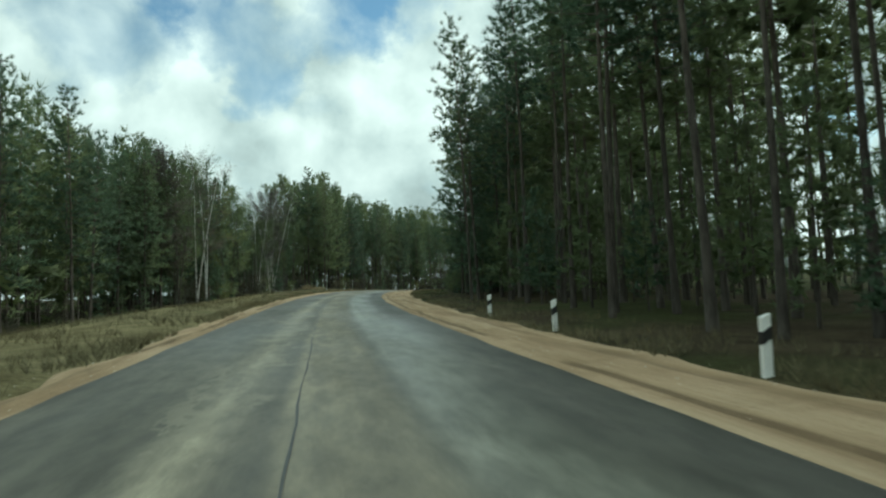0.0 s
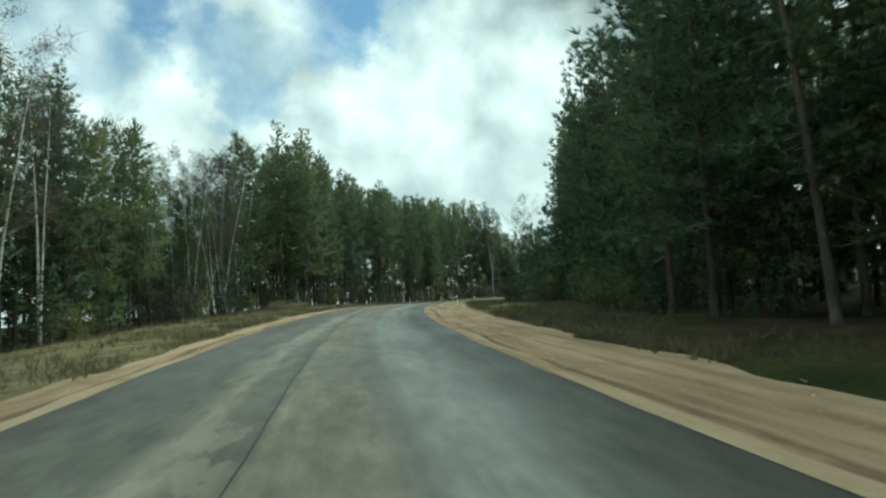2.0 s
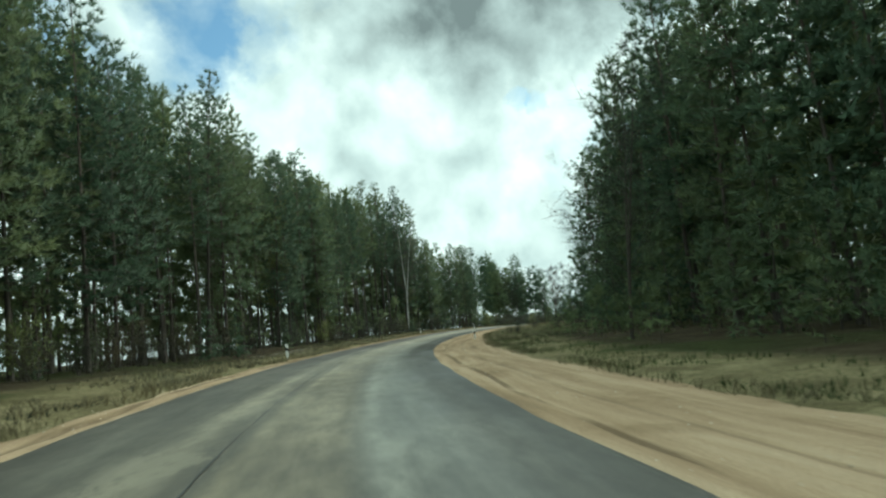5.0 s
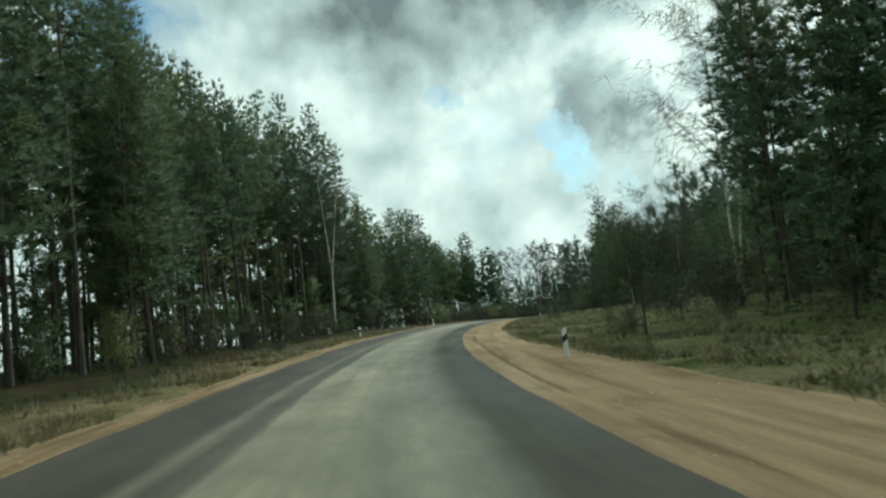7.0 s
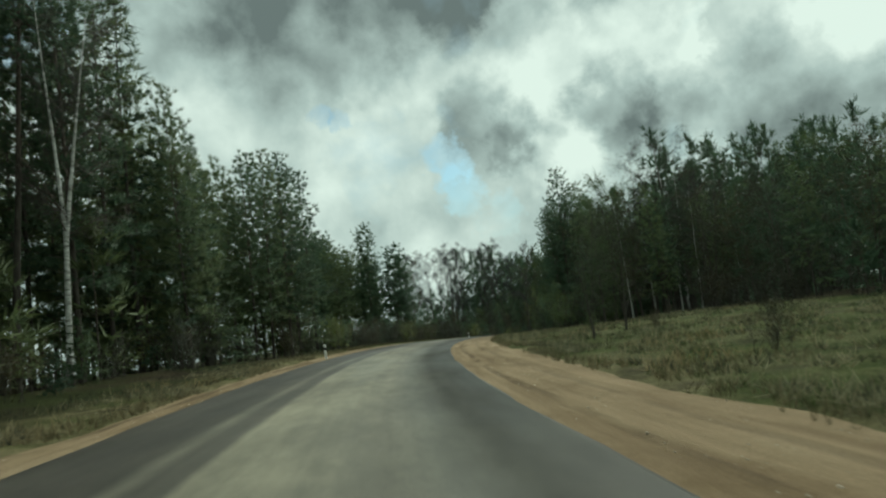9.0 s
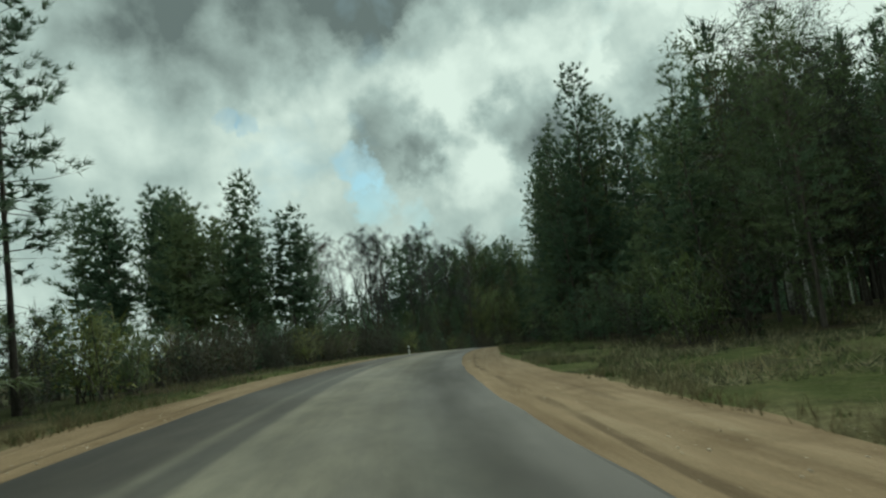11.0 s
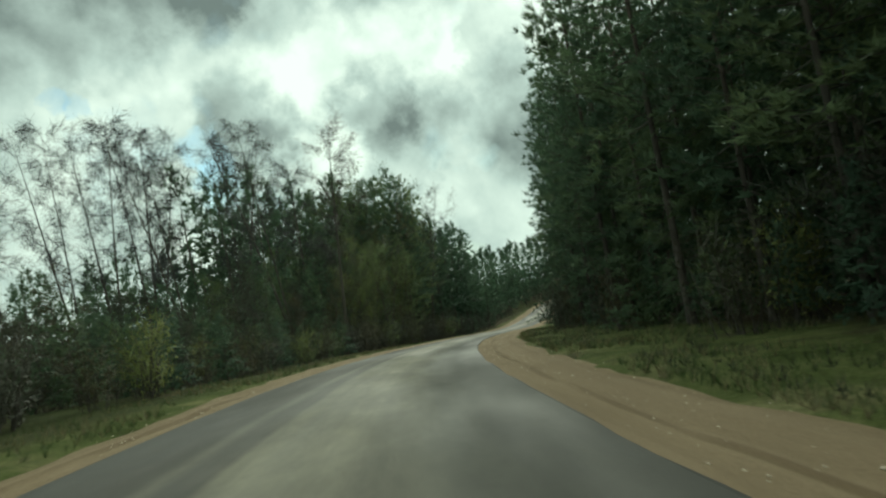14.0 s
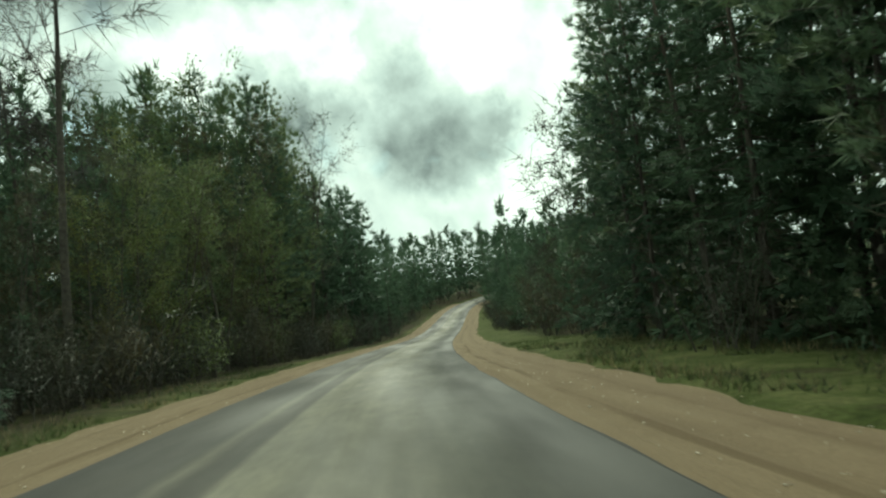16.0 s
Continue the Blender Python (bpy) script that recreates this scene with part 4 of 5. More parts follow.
kind_of("green_bush", "bush", "low bush with first pale green leaves", "bush", "roadside bushes", 2.4, GREY_BARK, BUDS,
        make_variants(2, 110, lambda g: brush(g, 2.4, 1.3, 16, 7, 4)))


def tree_meshes(key, n):
    k = KINDS[key]
    if n not in k["meshes"]:
        trunk, limbs, (cv, cf, cn) = k[n[0]][n[1]]
        if limbs:
            both = mesh_of(k["name"] + "_trunk", np.concatenate([trunk[0], limbs[0]]), [trunk[1], limbs[1] + len(trunk[0])], [k["wood"], k["limb"]], [0, 1], smooth=True)
        else:
            both = mesh_of(k["name"] + "_trunk", trunk[0], trunk[1], [k["wood"]], smooth=True)
        k["meshes"][n] = [("trunk", both),
                          ("crown", mesh_of(k["name"] + "_crown", cv, cf, [k["crown"]], normals=cn))]
    return k["meshes"][n]


def tree_pose(rng, s, d, h, key):
    size = h / KINDS[key]["height"]
    wide = size * rng.uniform(0.9, 1.12)
    lean = Euler((rng.normal() * 0.015, rng.normal() * 0.015, rng.uniform(0, 6.28)))
    return Matrix.LocRotScale(place(s, d, -0.05), lean, (wide, wide, size))


def plant(rng, key, s, d, h, label=""):
    """One tree or bush as a thing of its own: trunk and crown under an empty."""
    k = KINDS[key]
    level = "arrays" if abs(d) < (13.2 if s > 255 or d > 0 and s < 60 else 18.5) and (h > 0.5 * k["height"] or abs(d) < 9.5) else "light"
    which = int(rng.integers(len(k[level])))
    n = (level, which)
    m = tree_pose(rng, s, d, h, key)
    if n in k["first"] and not label:
        first = k["first"][n]
        return copy_thing(first, m @ Matrix.Diagonal((1 / first.scale.x, 1 / first.scale.y, 1 / first.scale.z, 1)))
    root = tagged(new(k["name"]), label or k["label"], k["category"], k["group"])
    for name, me in tree_meshes(key, n):
        part(name, me, root)
    root.matrix_basis = m
    if not label:
        k["first"][n] = root
    return root


WOODS = {}


def thicken(rng, wood, key, s, d, h):
    """One tree more for a wood too dense to count."""
    level = "arrays" if key == "sapling" and (abs(d) < 13 and s > 240 or 0 < d < 16.5 and s < 64) else "deep" if key == "sapling" or abs(d) > 16.8 or wood == "far_wood" or h < (0.3 if abs(d) < 13.5 else 0.5) * KINDS[key]["height"] else "light"
    n = int(rng.integers(len(KINDS[key][level])))
    WOODS.setdefault(wood, []).append((key, level, n, np.array(tree_pose(rng, s, d, h, key))))


def spread(rng, s0, s1, d0, d1, gap):
    """Places over a stretch beside the road, none nearer than gap to another."""
    out = []
    for _ in range(int(abs((s1 - s0) * (d1 - d0)) / gap**2 * 3)):
        q = (rng.uniform(s0, s1), rng.uniform(min(d0, d1), max(d0, d1)))
        if all((q[0] - a) ** 2 + (q[1] - b) ** 2 > gap * gap for a, b in out):
            out.append(q)
    return out


def zone(seed, s0, s1, d0, d1, gap, mix, low, high, front=0.0, wood=""):
    """A stretch of woodland. mix: kinds and weights; trees within front metres of the road-side edge are things, the rest join the wood."""
    rng = np.random.default_rng(seed)
    keys, weights = zip(*mix)
    weights = np.array(weights) / sum(weights)
    edge = min(abs(d0), abs(d1))
    for s, d in spread(rng, s0, s1, d0, d1, gap):
        key = keys[int(rng.choice(len(keys), p=weights))]
        h = rng.uniform(low, high)
        if not wood or abs(d) < edge + front:
            plant(rng, key, s, d, h)
        else:
            thicken(rng, wood, key, s, d, h)


# ---- woodland, stretch by stretch ----
# right of the road: tall pine wood, then a dense bushy edge that stands back
zone(1, -12, 46, 8.2, 13, 2.3, [("pine", 1)], 17, 19.5, 3.2, "pine_wood")
zone(2, -20, 60, 13, 32, 2.8, [("pine", 1)], 16, 19, 0, "pine_wood")
zone(70, -30, 60, 32, 50, 5.5, [("pine", 1)], 16, 19, 0, "pine_wood")
zone(60, -8, 50, 9.5, 15, 2.9, [("sapling", 1)], 3, 6.0, 2.5, "pine_wood")
zone(45, 42, 68, 12, 22, 2.3, [("sapling", 1)], 5, 9, 0, "pine_wood")
zone(61, -30, 60, 20, 46, 4.4, [("sapling", 1)], 4, 8, 0, "pine_wood")
zone(79, 20, 62, 14, 24, 3.2, [("sapling", 1)], 3, 7, 0, "pine_wood")
zone(3, 45, 64, 9.8, 15, 2.5, [("edge", 3), ("pine", 1)], 16, 18.5, 3.5, "pine_wood")
zone(4, 64, 86, 14, 19.5, 2.2, [("edge", 5), ("pine", 1)], 15.5, 17.5, 2.6, "pine_wood")
zone(69, 86, 112, 16.5, 22, 2.2, [("edge", 5), ("pine", 1)], 16.5, 18.5, 2.6, "pine_wood")
zone(75, 112, 160, 18, 24, 2.3, [("edge", 5), ("pine", 1)], 18.5, 21.5, 2.6, "pine_wood")
zone(5, 58, 164, 22, 40, 3.8, [("pine", 3), ("edge", 1)], 17, 20, 0, "pine_wood")
zone(6, 56, 112, 11.5, 15.5, 2.4, [("sapling", 4), ("young", 1)], 4.5, 7.5, 99)
zone(48, 112, 164, 14.5, 17.5, 2.4, [("sapling", 4), ("young", 1)], 4.0, 7.0, 99)
zone(78, 60, 164, 17, 32, 3.4, [("sapling", 1)], 4, 8, 0, "pine_wood")
zone(16, 62, 110, 9.5, 12.5, 2.3, [("bush", 3), ("young", 2), ("green_bush", 1)], 1.3, 2.4, 99)
zone(89, 62, 160, 11, 16, 2.0, [("sapling", 1)], 1.2, 2.6, 0, "pine_wood")
zone(7, 164, 181, 18.5, 26, 2.9, [("edge", 3), ("pine", 2)], 16.5, 19.5, 4.5, "pine_wood")
zone(56, 160, 182, 17, 24, 2.8, [("bush", 2), ("sapling", 1)], 2.2, 4.5, 99)
zone(57, 172, 232, 8, 18, 6.5, [("bush", 1), ("green_bush", 1)], 0.8, 1.5, 99)
zone(98, 172, 192, 14, 18, 2.0, [("bush", 3), ("sapling", 1)], 2.0, 3.8, 99)
zone(8, 164, 185, 26, 44, 3.8, [("pine", 2), ("edge", 1)], 16, 19, 0, "pine_wood")
# clearing, with low mixed wood round it and taller trees on the rise behind
zone(9, 184, 246, 27, 33, 2.7, [("edge", 5), ("bare", 3), ("budding", 1)], 8.5, 12.5, 3.0, "mixed_wood")
zone(64, 184, 250, 24, 28.5, 2.5, [("bush", 3), ("sapling", 1)], 2.2, 4.5, 99)
zone(10, 186, 262, 33, 48, 4.0, [("edge", 2), ("bare", 3), ("pine", 1)], 11, 15, 0, "mixed_wood")
zone(77, 184, 262, 30, 44, 3.0, [("sapling", 1)], 5, 9, 0, "mixed_wood")
zone(97, 282, 336, 25, 54, 3.7, [("edge", 4), ("pine", 1), ("bare", 1)], 22, 27, 0, "mixed_wood")
# the large pine beyond the clearing and the wood after it
zone(12, 244, 266, 14.5, 26, 2.7, [("edge", 3), ("bare", 2), ("budding", 1)], 11, 14, 99)
zone(66, 244, 300, 10, 16, 2.4, [("bush", 3), ("sapling", 2), ("green_bush", 1)], 2.4, 5.0, 99)
zone(52, 279, 300, 10.5, 16, 2.4, [("edge", 3), ("spruce", 1)], 16.5, 19.5, 3.0, "mixed_wood")
zone(55, 300, 352, 9.6, 16, 2.4, [("edge", 3), ("spruce", 1)], 17, 20.5, 3.0, "mixed_wood")
zone(17, 262, 350, 8.4, 10.4, 2.8, [("bush", 2), ("young", 2), ("sapling", 1)], 2.0, 4.0, 99)
zone(47, 250, 284, 18, 44, 3.6, [("bare", 4), ("budding", 2), ("birch", 2)], 12, 16, 0, "mixed_wood")
zone(88, 246, 352, 9.6, 14.5, 1.9, [("sapling", 1)], 1.4, 3.0, 0, "mixed_wood")
zone(84, 284, 356, 12.5, 20, 2.8, [("sapling", 1)], 4, 8, 0, "mixed_wood")
zone(14, 284, 356, 16, 34, 3.8, [("pine", 2), ("spruce", 1), ("edge", 2)], 18, 21, 0, "mixed_wood")
zone(96, 352, 372, 11, 17, 2.7, [("edge", 3), ("bare", 1)], 14, 18, 0, "mixed_wood")
zone(83, 350, 402, 9.5, 16, 2.5, [("sapling", 3), ("bare", 1)], 3, 7, 0, "mixed_wood")
zone(15, 368, 412, 15, 26, 3.1, [("bare", 2), ("edge", 2), ("spruce", 1)], 10, 13.5, 2, "mixed_wood")
zone(18, 352, 410, 9.5, 13, 3.0, [("bush", 2), ("bare", 1)], 2.5, 5, 99)
# left of the road: a grass strip, then mixed wood that stands back
zone(21, 14, 66, -16.5, -21.5, 2.1, [("edge", 5), ("pine", 2)], 12.5, 16, 2.2, "pine_wood")
zone(22, -20, 72, -21.5, -38, 2.8, [("edge", 3), ("pine", 2)], 15.5, 18.5, 0, "pine_wood")
zone(65, -6, 66, -19, -38, 2.5, [("sapling", 1)], 4.0, 8, 0, "pine_wood")
zone(35, 10, 66, -14.5, -18.5, 3.4, [("bush", 2), ("young", 1)], 1.0, 2.2, 99)
zone(23, 66, 93, -15.5, -20.5, 2.0, [("edge", 6), ("budding", 3), ("birch", 1)], 13, 16.2, 3.0, "mixed_wood")
zone(19, 93, 110, -15.0, -20.5, 2.0, [("budding", 5), ("birch", 3), ("edge", 2)], 10.5, 14.2, 4.0, "mixed_wood")
zone(24, 68, 99, -20.5, -36, 2.7, [("edge", 5), ("budding", 1), ("pine", 1)], 15, 18.5, 0, "mixed_wood")
zone(49, 99, 118, -20.5, -36, 2.6, [("edge", 4), ("budding", 1), ("bare", 1)], 10, 13.5, 0, "mixed_wood")
zone(36, 68, 112, -13, -18.5, 2.4, [("bush", 3), ("green_bush", 1), ("sapling", 2)], 2.0, 4.2, 99)
zone(62, 66, 126, -18, -34, 2.4, [("sapling", 1)], 4.5, 9, 0, "mixed_wood")
zone(25, 114, 136, -11, -19, 2.2, [("pine", 2), ("edge", 3)], 17.5, 20.5, 3.2, "pine_wood")
zone(26, 136, 172, -10.8, -17, 2.1, [("pine", 3), ("edge", 1)], 16.5, 19, 2.6, "pine_wood")
zone(99, 146, 176, -10.2, -14, 4.0, [("budding", 1)], 11, 14.5, 99)
zone(37, 172, 203, -11, -17, 2.1, [("pine", 6), ("edge", 3)], 17, 19.2, 2.6, "pine_wood")
zone(27, 126, 204, -17, -28, 2.6, [("pine", 3), ("edge", 1)], 20, 23, 0, "pine_wood")
zone(53, 112, 212, -17, -32, 2.5, [("sapling", 1)], 4, 9, 0, "pine_wood")
zone(91, 203, 217, -12.5, -20, 2.2, [("pine", 4), ("edge", 2), ("spruce", 1)], 21, 24, 4.0, "pine_wood")
zone(46, 203, 218, -20, -30, 2.6, [("pine", 1)], 23, 26, 0, "pine_wood")
zone(92, 217, 241, -9.8, -16, 2.1, [("edge", 5), ("spruce", 1)], 13.8, 17, 3.0, "pine_wood")
zone(28, 217, 240, -16, -26, 2.6, [("edge", 3), ("pine", 1)], 16, 19, 0, "pine_wood")
zone(29, 112, 243, -8.8, -13, 2.4, [("bush", 4), ("young", 1), ("green_bush", 1)], 1.5, 3.0, 99)
zone(86, 150, 246, -10.5, -17, 2.2, [("sapling", 1)], 1.7, 3.0, 0, "pine_wood")
zone(90, 200, 243, -11, -22, 2.3, [("sapling", 1)], 3.5, 8, 0, "pine_wood")
# low brush on the left, open field behind it, then budding wood
zone(31, 244, 345, -7.8, -15, 1.9, [("bush", 5), ("green_bush", 1), ("young", 1)], 2.3, 3.8, 99)
zone(87, 246, 345, -10.5, -17, 1.7, [("sapling", 1)], 2.2, 3.8, 0, "mixed_wood")
zone(74, 270, 345, -15, -24, 2.9, [("bush", 3), ("bare", 1)], 2.4, 4.0, 0, "mixed_wood")
zone(80, 300, 326, -11, -22, 2.3, [("bare", 1)], 3.5, 5.2, 2.5, "mixed_wood")
zone(38, 326, 354, -11, -24, 2.4, [("edge", 2), ("bare", 2), ("budding", 1)], 6, 9.5, 3, "mixed_wood")
zone(68, 340, 398, -7.8, -12, 2.2, [("bush", 4), ("green_bush", 1)], 2.6, 4.6, 99)
zone(39, 350, 376, -10, -20, 2.6, [("bare", 2), ("budding", 2), ("edge", 3)], 11, 15.5, 3.5, "mixed_wood")
zone(33, 376, 404, -11.5, -24, 2.6, [("greening", 3), ("edge", 5), ("spruce", 1), ("bare", 1)], 23, 27.5, 3.5, "mixed_wood")
zone(34, 366, 412, -24, -40, 3.6, [("edge", 1)], 24, 28, 0, "mixed_wood")
zone(72, 350, 470, -12, -30, 3.6, [("sapling", 1)], 4, 7, 0, "far_wood")
zone(71, 402, 440, -9.5, -24, 3.0, [("edge", 3), ("spruce", 1)], 20, 23, 0, "far_wood")
zone(73, 400, 470, 9.5, 20, 3.4, [("edge", 2), ("spruce", 1)], 5, 12, 0, "far_wood")
zone(81, 396, 480, -6.8, -10, 3.0, [("bush", 2), ("sapling", 1)], 2, 4.5, 0, "far_wood")
zone(82, 405, 480, 7.5, 11, 3.0, [("bush", 2), ("sapling", 1)], 2, 4.5, 0, "far_wood")
zone(93, 400, 530, -10, -34, 4.2, [("sapling", 1)], 6, 11, 0, "far_wood")
zone(94, 400, 530, 9.5, 34, 4.2, [("sapling", 1)], 6, 11, 0, "far_wood")
# far woods round the valley
zone(41, 425, 530, -9, -60, 5.8, [("far", 1)], 15.5, 20, 0, "far_wood")
zone(54, 336, 358, -30, -50, 3.8, [("edge", 1)], 10.5, 13, 0, "mixed_wood")
zone(59, 358, 392, -38, -62, 4.0, [("edge", 1)], 14.5, 18, 0, "mixed_wood")
zone(63, 357, 372, -25, -37, 3.4, [("edge", 2), ("spruce", 1)], 11, 13.5, 0, "mixed_wood")
zone(42, 410, 500, 11, 70, 6.0, [("far", 1)], 15, 19, 0, "far_wood")
zone(58, 485, 575, 7.5, 50, 4.6, [("far", 1)], 17, 20.5, 0, "far_wood")
zone(67, 530, 600, -9, -45, 5.0, [("far", 1)], 19, 23, 0, "far_wood")
zone(43, -90, -40, -9, -40, 6.5, [("far", 1)], 12, 16, 0, "far_wood")
zone(44, -90, -40, 9, 40, 6.5, [("far", 1)], 14, 18, 0, "far_wood")

# single trees that stand out
lone = np.random.default_rng(500)
plant(lone, "tall_birch", 179.5, 18.4, 20.5)
for s, d, h in [(106, -16.8, 16.5), (109.5, -18.5, 17.5), (207, -11.2, 16.5)]:
    plant(lone, "forked", s, d, h).matrix_basis @= Matrix.Rotation(radians(90), 4, "Z")
for s, d, h in [(70, -15.0, 15.5), (98, -16.5, 15), (103, -15.8, 15.5), (112.5, -18, 17), (262, 22, 20), (266, 26, 21)]:
    plant(lone, "birch", s, d, h)
for s, d, h in [(326, -30, 22), (320, -27, 19), (331, -24, 21), (338, -22, 22), (343, -28, 24), (350, -32, 26), (352, -24, 26), (345, -15.5, 23.5), (346, -11, 23.5), (334, -29, 23), (355, -17, 23)]:
    plant(lone, "tall_bare", s, d, h * 1.12)
for s, d, h in [(286, -19, 19), (290, -16.3, 16), (291, -30, 20.5), (294, -40, 21.5), (284.5, -25, 17.5), (288, -27, 18.5), (296, -23, 15), (303, -20.5, 16.5), (306, -40, 24), (299, -33, 19), (281, -22, 15),
                (293, -25, 17), (297, -28.5, 17.5), (301.5, -26, 17), (287, -34, 18.5)]:
    plant(lone, "open", s, d, h)
for s, d, h in [(273.5, 12.6, 20.5), (276.5, 11.4, 16.5), (277.5, 15.0, 19), (271.5, 16.5, 15.5)]:
    plant(lone, "broad", s, d, h)
for s, d, h in [(63.5, -18, 16.3), (69, -19, 16.3), (170.5, 17.2, 17), (173.5, 18.2, 18), (168, 19.5, 17), (172.5, 21.5, 18)]:
    plant(lone, "edge", s, d, h)
for s, d, h in [(187, -7.5, 1.7), (182, -6.8, 1.0), (175, -6.0, 0.8), (189.5, -8.4, 1.9), (164.5, 8.2, 1.0), (165.5, 8.9, 1.2), (166, 12.6, 0.9)]:
    plant(lone, "bush", s, d, h)
plant(lone, "russet", 66.5, -17.3, 16.5)
plant(lone, "bare", 164.0, 9.0, 5.2, "low many-stemmed bare tree at the edge of the grass")
plant(lone, "bare", 129, 11.2, 12.5)
plant(lone, "bare", 211, 9.3, 6.0, "broad many-stemmed bare tree in the clearing")
plant(lone, "bare", 214, 11.5, 6.2)

LABELS = {"pine_wood": "dense wood of slender pines with bare trunks", "mixed_wood": "mixed wood of pines and bare broadleaf trees",
          "far_wood": "distant dark green forest round the valley"}
for wood, members in WOODS.items():
    blocks, blocks_mat, mats, n, verts, norms = [], [], [], 0, [], []
    for key, level, which, m in members:
        for arrays, mat in zip(KINDS[key][level][which], (KINDS[key]["wood"], KINDS[key]["limb"], KINDS[key]["crown"])):
            if arrays is None:
                continue
            v, f, nv = arrays
            spin = m[:3, :3] / np.linalg.norm(m[:3, :3], axis=0)
            norms.append(nv @ spin.T)
            if mat not in mats:
                mats.append(mat)
            verts.append(v @ m[:3, :3].T + m[:3, 3])
            blocks.append(f + n)
            blocks_mat.append(mats.index(mat))
            n += len(v)
    tagged(new(wood, mesh_of(wood, np.concatenate(verts), blocks, mats, blocks_mat, normals=np.concatenate(norms))), LABELS[wood], "woodland", kind="stuff")


# ---- roadside posts ----
def slab(x0, x1, y0, y1, z0, z1, z0b=None, z1b=None):
    """A box whose lower and upper ends may slant from x0 to x1."""
    z0b, z1b = z0 if z0b is None else z0b, z1 if z1b is None else z1b
    v = np.array([(x0, y0, z0), (x1, y0, z0b), (x1, y1, z0b), (x0, y1, z0), (x0, y0, z1), (x1, y0, z1b), (x1, y1, z1b), (x0, y1, z1)])
    f = np.array([(0, 3, 2, 1), (4, 5, 6, 7), (0, 1, 5, 4), (1, 2, 6, 5), (2, 3, 7, 6), (3, 0, 4, 7)])
    return v, f


def solid(name, v, f, mat, bevel=0.006):
    bm = bmesh.new()
    vs = [bm.verts.new(q) for q in v]
    for q in f:
        bm.faces.new([vs[i] for i in q])
    bmesh.ops.bevel(bm, geom=bm.edges[:], offset=bevel, segments=2, affect="EDGES", profile=0.6)
    me = bpy.data.meshes.new(name)
    bm.to_mesh(me)
    bm.free()
    me.materials.append(mat)
    return me


POST = dict(body=solid("post_body", *slab(-0.06, 0.06, -0.045, 0.045, -0.25, 0.68, None, 0.73), WHITE, 0.01),
            band=solid("post_band", *slab(-0.063, 0.063, -0.048, 0.048, 0.34, 0.50, 0.42, 0.58), BLACK, 0.004))


def post(s, d, lean=0.0):
    root = tagged(new("roadside_post"), "white plastic roadside marker post with slanted black band", "marker post", "roadside posts")
    part("post", POST["body"], root)
    part("band", POST["band"], root, "slanted black band")
    turn = float(np.interp(s, S_ROAD, HEADING))
    root.matrix_basis = Matrix.LocRotScale(place(s, d, max(0.0, float(-np.interp(s, S_ROAD, BANK) * d + 0.015 - ground_at(s, d)))), Euler((0, radians(lean), turn + (math.pi if d < 0 else 0))), None)
    return root


for s, d, lean in [(8.0, 5.35, 1), (16.3, 5.4, -2), (23.6, 5.45, 0), (98.6, 5.55, -2), (159.0, 5.3, -1), (136.0, -4.3, 1), (190.2, -4.7, 0), (219.0, -3.8, 1), (285.9, -3.95, 2)]:
    post(s, d, lean)


# ---- grass, stones, litter ----
def scatter(seed, count, s0, s1, near, far, side):
    rng = np.random.default_rng(seed)
    s = rng.uniform(s0, s1, count)
    d = side * (np.asarray(outer(s, side)) + near + (far - near) * rng.uniform(0, 1, count) ** 1.5)
    return rng, s, d


def tufts_of(name, mat, label, jobs, size, width, per, lean=0.42):
    vs, fs, n = [], [], 0
    for seed, count, s0, s1, near, far, side in jobs:
        rng, s, d = scatter(seed, count, s0, s1, near, far, side)
        keep = waves(s, d * 2, 2.6) + waves(s, d, 0.9) * 0.6 > -0.15
        s, d = s[keep], d[keep]
        base = np.stack([np.interp(s, S_ROAD, LINE[:, c]) for c in range(3)], -1)
        h = np.interp(s, S_ROAD, HEADING)
        base[:, 0] += np.cos(h) * d
        base[:, 1] += np.sin(h) * d
        base[:, 2] += ground_at(s, d) - 0.02
        way = np.repeat(np.array([[0, 0, 1.0]]), len(s), 0)
        v, f = blades(rng, base, way, per, size, width, lean)
        vs.append(v)
        fs.append(f + n)
        n += len(v)
    tagged(new(name, mesh_of(name, np.concatenate(vs), np.concatenate(fs), [mat])), label, "grass", kind="stuff")


tufts_of("dry_grass", STRAW, "tufts of dry straw-coloured grass on the verges",
         [(201, 13000, -5, 108, -0.1, 12.5, -1), (202, 4000, 100, 240, -0.1, 3.0, -1), (203, 3000, -5, 110, 0.0, 3.0, 1), (204, 9000, 135, 250, 0.1, 18, 1), (205, 2000, 240, 350, 0.2, 3, -1), (208, 3000, 240, 350, 0.1, 6, 1), (206, 3500, -5, 250, -0.15, 0.8, 1), (207, 2000, -5, 250, -0.1, 0.6, -1)],
         0.24, 0.012, 6)
tufts_of("green_grass", BLADES, "patches of fresh green grass on the verges",
         [(211, 2500, 60, 110, 0.2, 3.0, -1), (212, 4000, 60, 150, 0.3, 3.5, 1), (213, 11000, 140, 250, 0.3, 16, 1), (214, 5000, 230, 360, 0.1, 3.5, -1), (215, 9000, 235, 360, 0.2, 6.5, 1)],
         0.17, 0.012, 6)


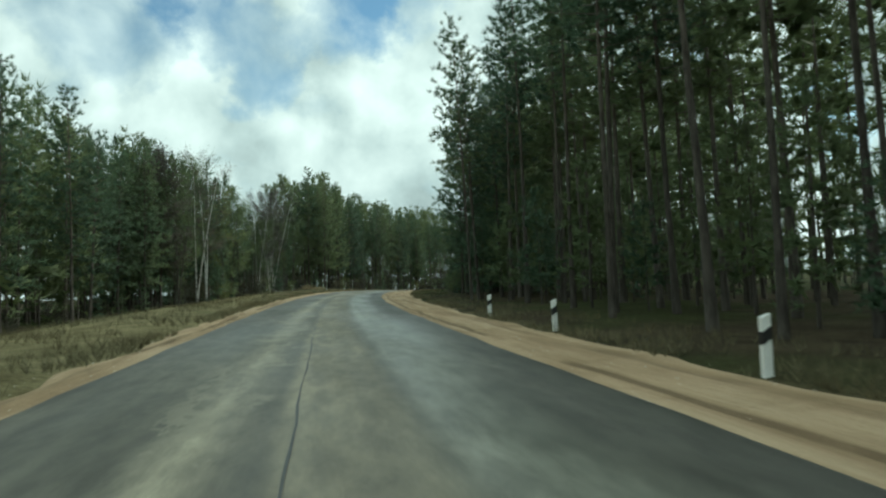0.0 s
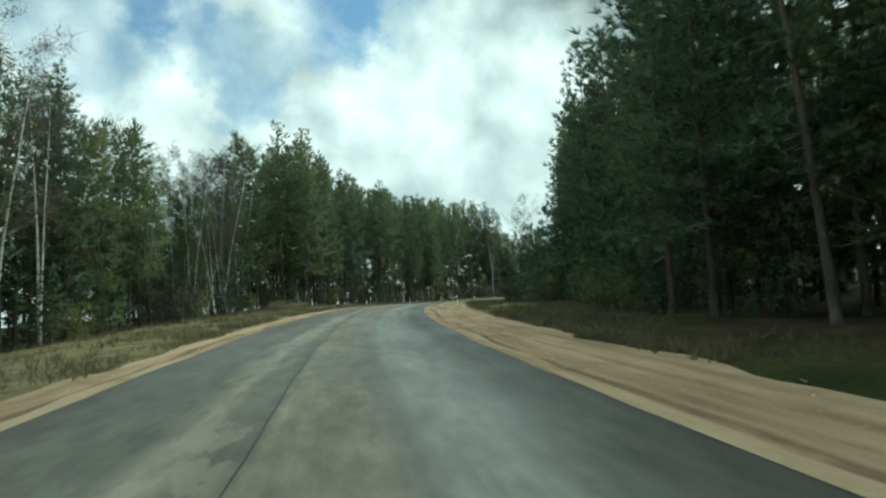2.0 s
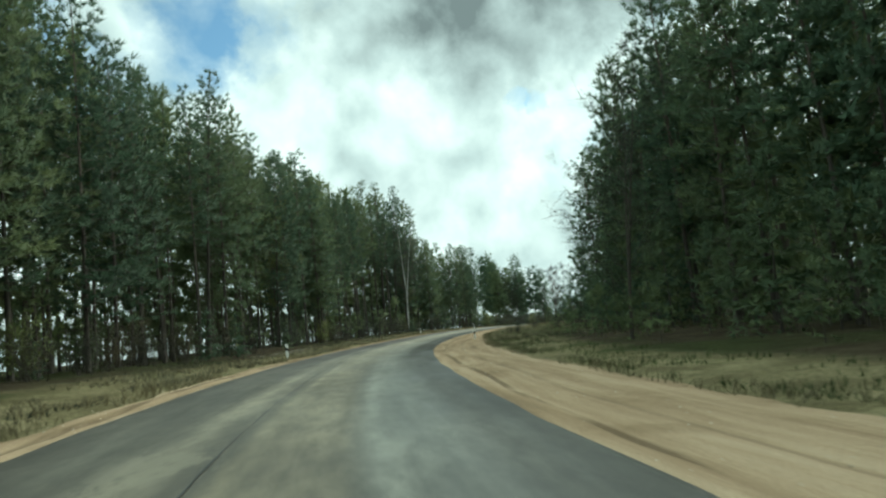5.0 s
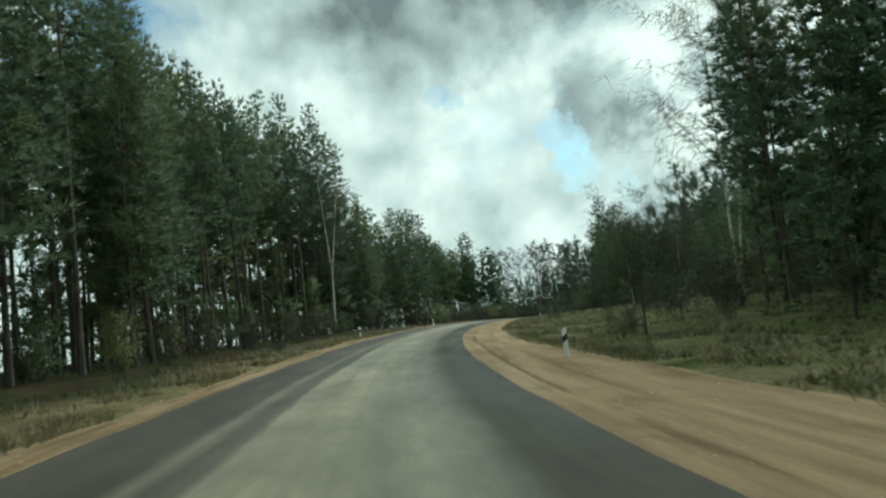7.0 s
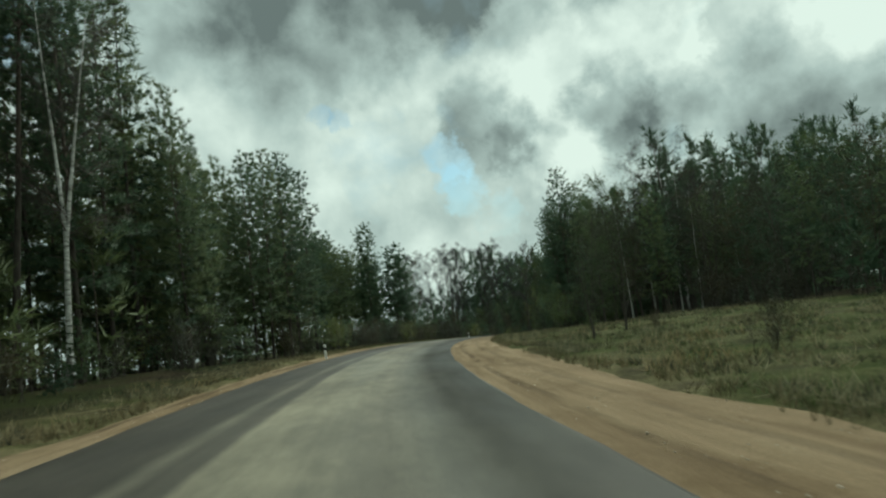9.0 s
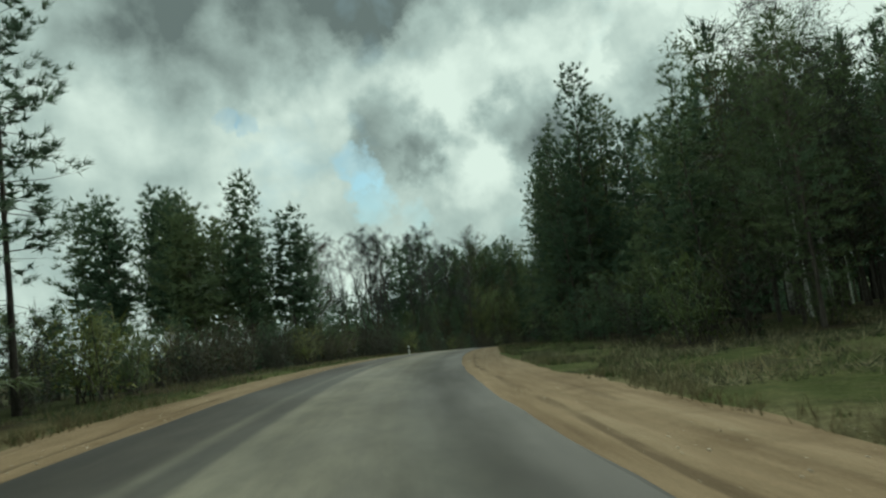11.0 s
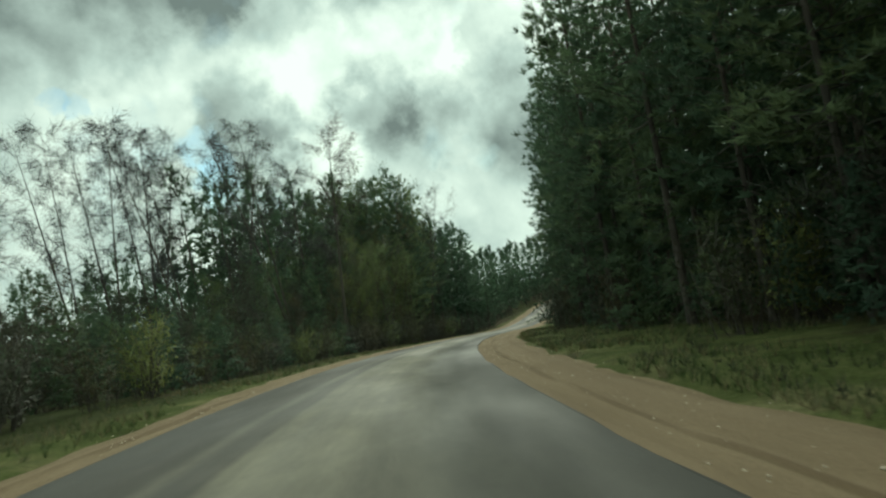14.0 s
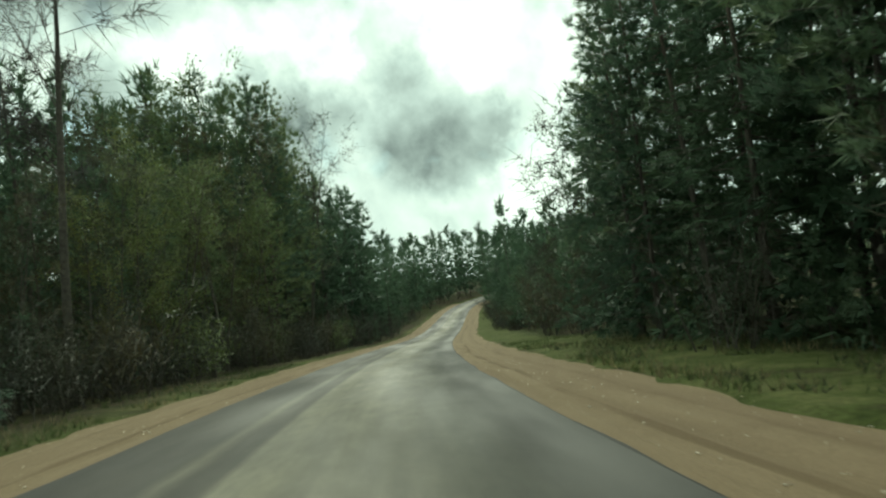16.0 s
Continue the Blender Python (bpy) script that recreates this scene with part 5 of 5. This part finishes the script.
tufts_of("heather", BRUSH, "low dark brown heather and moss in patches", [(231, 12000, 146, 252, 0.8, 20, 1), (232, 3000, 112, 215, 0.4, 4, -1), (234, 3000, 240, 350, 0.6, 7, 1), (233, 3000, 66, 112, 0.4, 8, -1)],
         0.20, 0.016, 6, 0.7)
tufts_of("matted_grass", PALE_STRAW, "flattened pale dead grass lying in clumps", [(221, 8000, 148, 250, 0.6, 17, 1), (222, 2500, 60, 112, 0.3, 4, -1), (224, 1600, 108.5, 115.5, 6.4, 11, -1), (223, 2000, 120, 215, 0.2, 3, -1)],
         0.32, 0.016, 6, 1.1)


# loose stones on the shoulders
def stones(name, label, seed, count, s0, s1):
    rng = np.random.default_rng(seed)
    s = rng.uniform(s0, s1, count)
    side = np.where(rng.uniform(size=count) < 0.6, 1, -1)
    edge = np.where(side > 0, outer(s, 1), outer(s, -1))
    d = side * (3.2 + (edge - 3.0) * rng.uniform(0, 1, count))
    base = np.stack([np.interp(s, S_ROAD, LINE[:, c]) for c in range(3)], -1)
    h = np.interp(s, S_ROAD, HEADING)
    base[:, 0] += np.cos(h) * d
    base[:, 1] += np.sin(h) * d
    base[:, 2] += -np.interp(s, S_ROAD, BANK) * d - 0.035
    size = rng.uniform(0.008, 0.022, count) * rng.uniform(0.5, 1.2, count)
    octa = np.array([(1, 0, 0), (0, 1, 0), (-1, 0, 0), (0, -1, 0), (0, 0, 0.7), (0, 0, -0.7)])
    faces = np.array([(0, 1, 4), (1, 2, 4), (2, 3, 4), (3, 0, 4), (1, 0, 5), (2, 1, 5), (3, 2, 5), (0, 3, 5)])
    v = octa[None] * size[:, None, None] * rng.uniform(0.6, 1.3, (count, 6, 1)) + base[:, None]
    f = faces[None] + (6 * np.arange(count))[:, None, None]
    tagged(new(name, mesh_of(name, v.reshape(-1, 3), f.reshape(-1, 3), [STONE])), label, "pebbles", kind="stuff")


stones("loose_gravel", "scattered small stones on the sandy shoulders", 301, 5000, -2, 345)


# ---- sticks and fallen branches ----
def fallen(name, label, s, d, turn, length, radius, seed, forks, mat, up=0.02):
    rng = np.random.default_rng(seed)
    pieces = []
    u = np.linspace(-0.5, 0.5, 6)
    p = np.stack([u * length, 0.06 * length * np.sin(5 * u + seed), up + 0.03 * length * np.cos(7 * u + seed) + radius], -1)
    pieces.append(tube(p, radius * (1.1 - 0.7 * (u + 0.5)), 6))
    for _ in range(forks):
        at = int(rng.integers(1, 5))
        a = rng.uniform(0.4, 0.9) * rng.choice([-1, 1])
        q = np.linspace(0, 1, 4) * length * rng.uniform(0.2, 0.45)
        b = np.stack([p[at, 0] + np.cos(a) * q, p[at, 1] + np.sin(a) * q, p[at, 2] + 0.25 * q * rng.uniform(-0.1, 1)], -1)
        pieces.append(tube(b, radius * 0.55 * (1 - 0.8 * np.linspace(0, 1, 4)), 5))
    v, f = joined(pieces)
    ob = tagged(new(name, mesh_of(name, v, f, [mat], smooth=True)), label, "branch")
    ob.matrix_basis = Matrix.LocRotScale(place(s, d), Euler((0, 0, float(np.interp(s, S_ROAD, HEADING)) + turn)), None)
    return ob


PALE_WOOD = plain_paint("weathered_wood", (0.20, 0.17, 0.13), (0.38, 0.34, 0.28), 0.8, 10.0)
twig = fallen("stick", "short dark stick lying on the asphalt", 80.2, 1.77, 0.3, 0.42, 0.016, 3, 1, GREY_BARK, 0.0)
twig.location.z += 0.32 + 0.012
for s, d, turn, length in [(93.6, 6.0, 1.3, 1.5), (92.4, 6.5, 1.8, 1.1), (94.6, 6.3, 0.7, 0.8), (99.5, 5.2, 1.2, 0.7), (91.2, 5.6, 2.2, 0.5)]:
    fallen("stick", "dark broken stick lying on the sandy shoulder", s, d, turn, length, 0.02, int(10 * s), 2, GREY_BARK, 0.0).location.z += 0.26
for n, (s, d, turn, length) in enumerate([(143.0, -6.0, 0.4, 2.6), (144.6, -6.6, 1.9, 2.0), (146.0, -6.2, 0.9, 1.7), (141.5, -7.0, 2.5, 1.8), (148.5, -7.2, 0.2, 2.2), (72.0, -7.0, 0.8, 1.6)]):
    fallen("fallen_branch", "pale weathered dead branch lying on the verge", s, d, turn, length, 0.03, 20 + n, 4, PALE_WOOD)
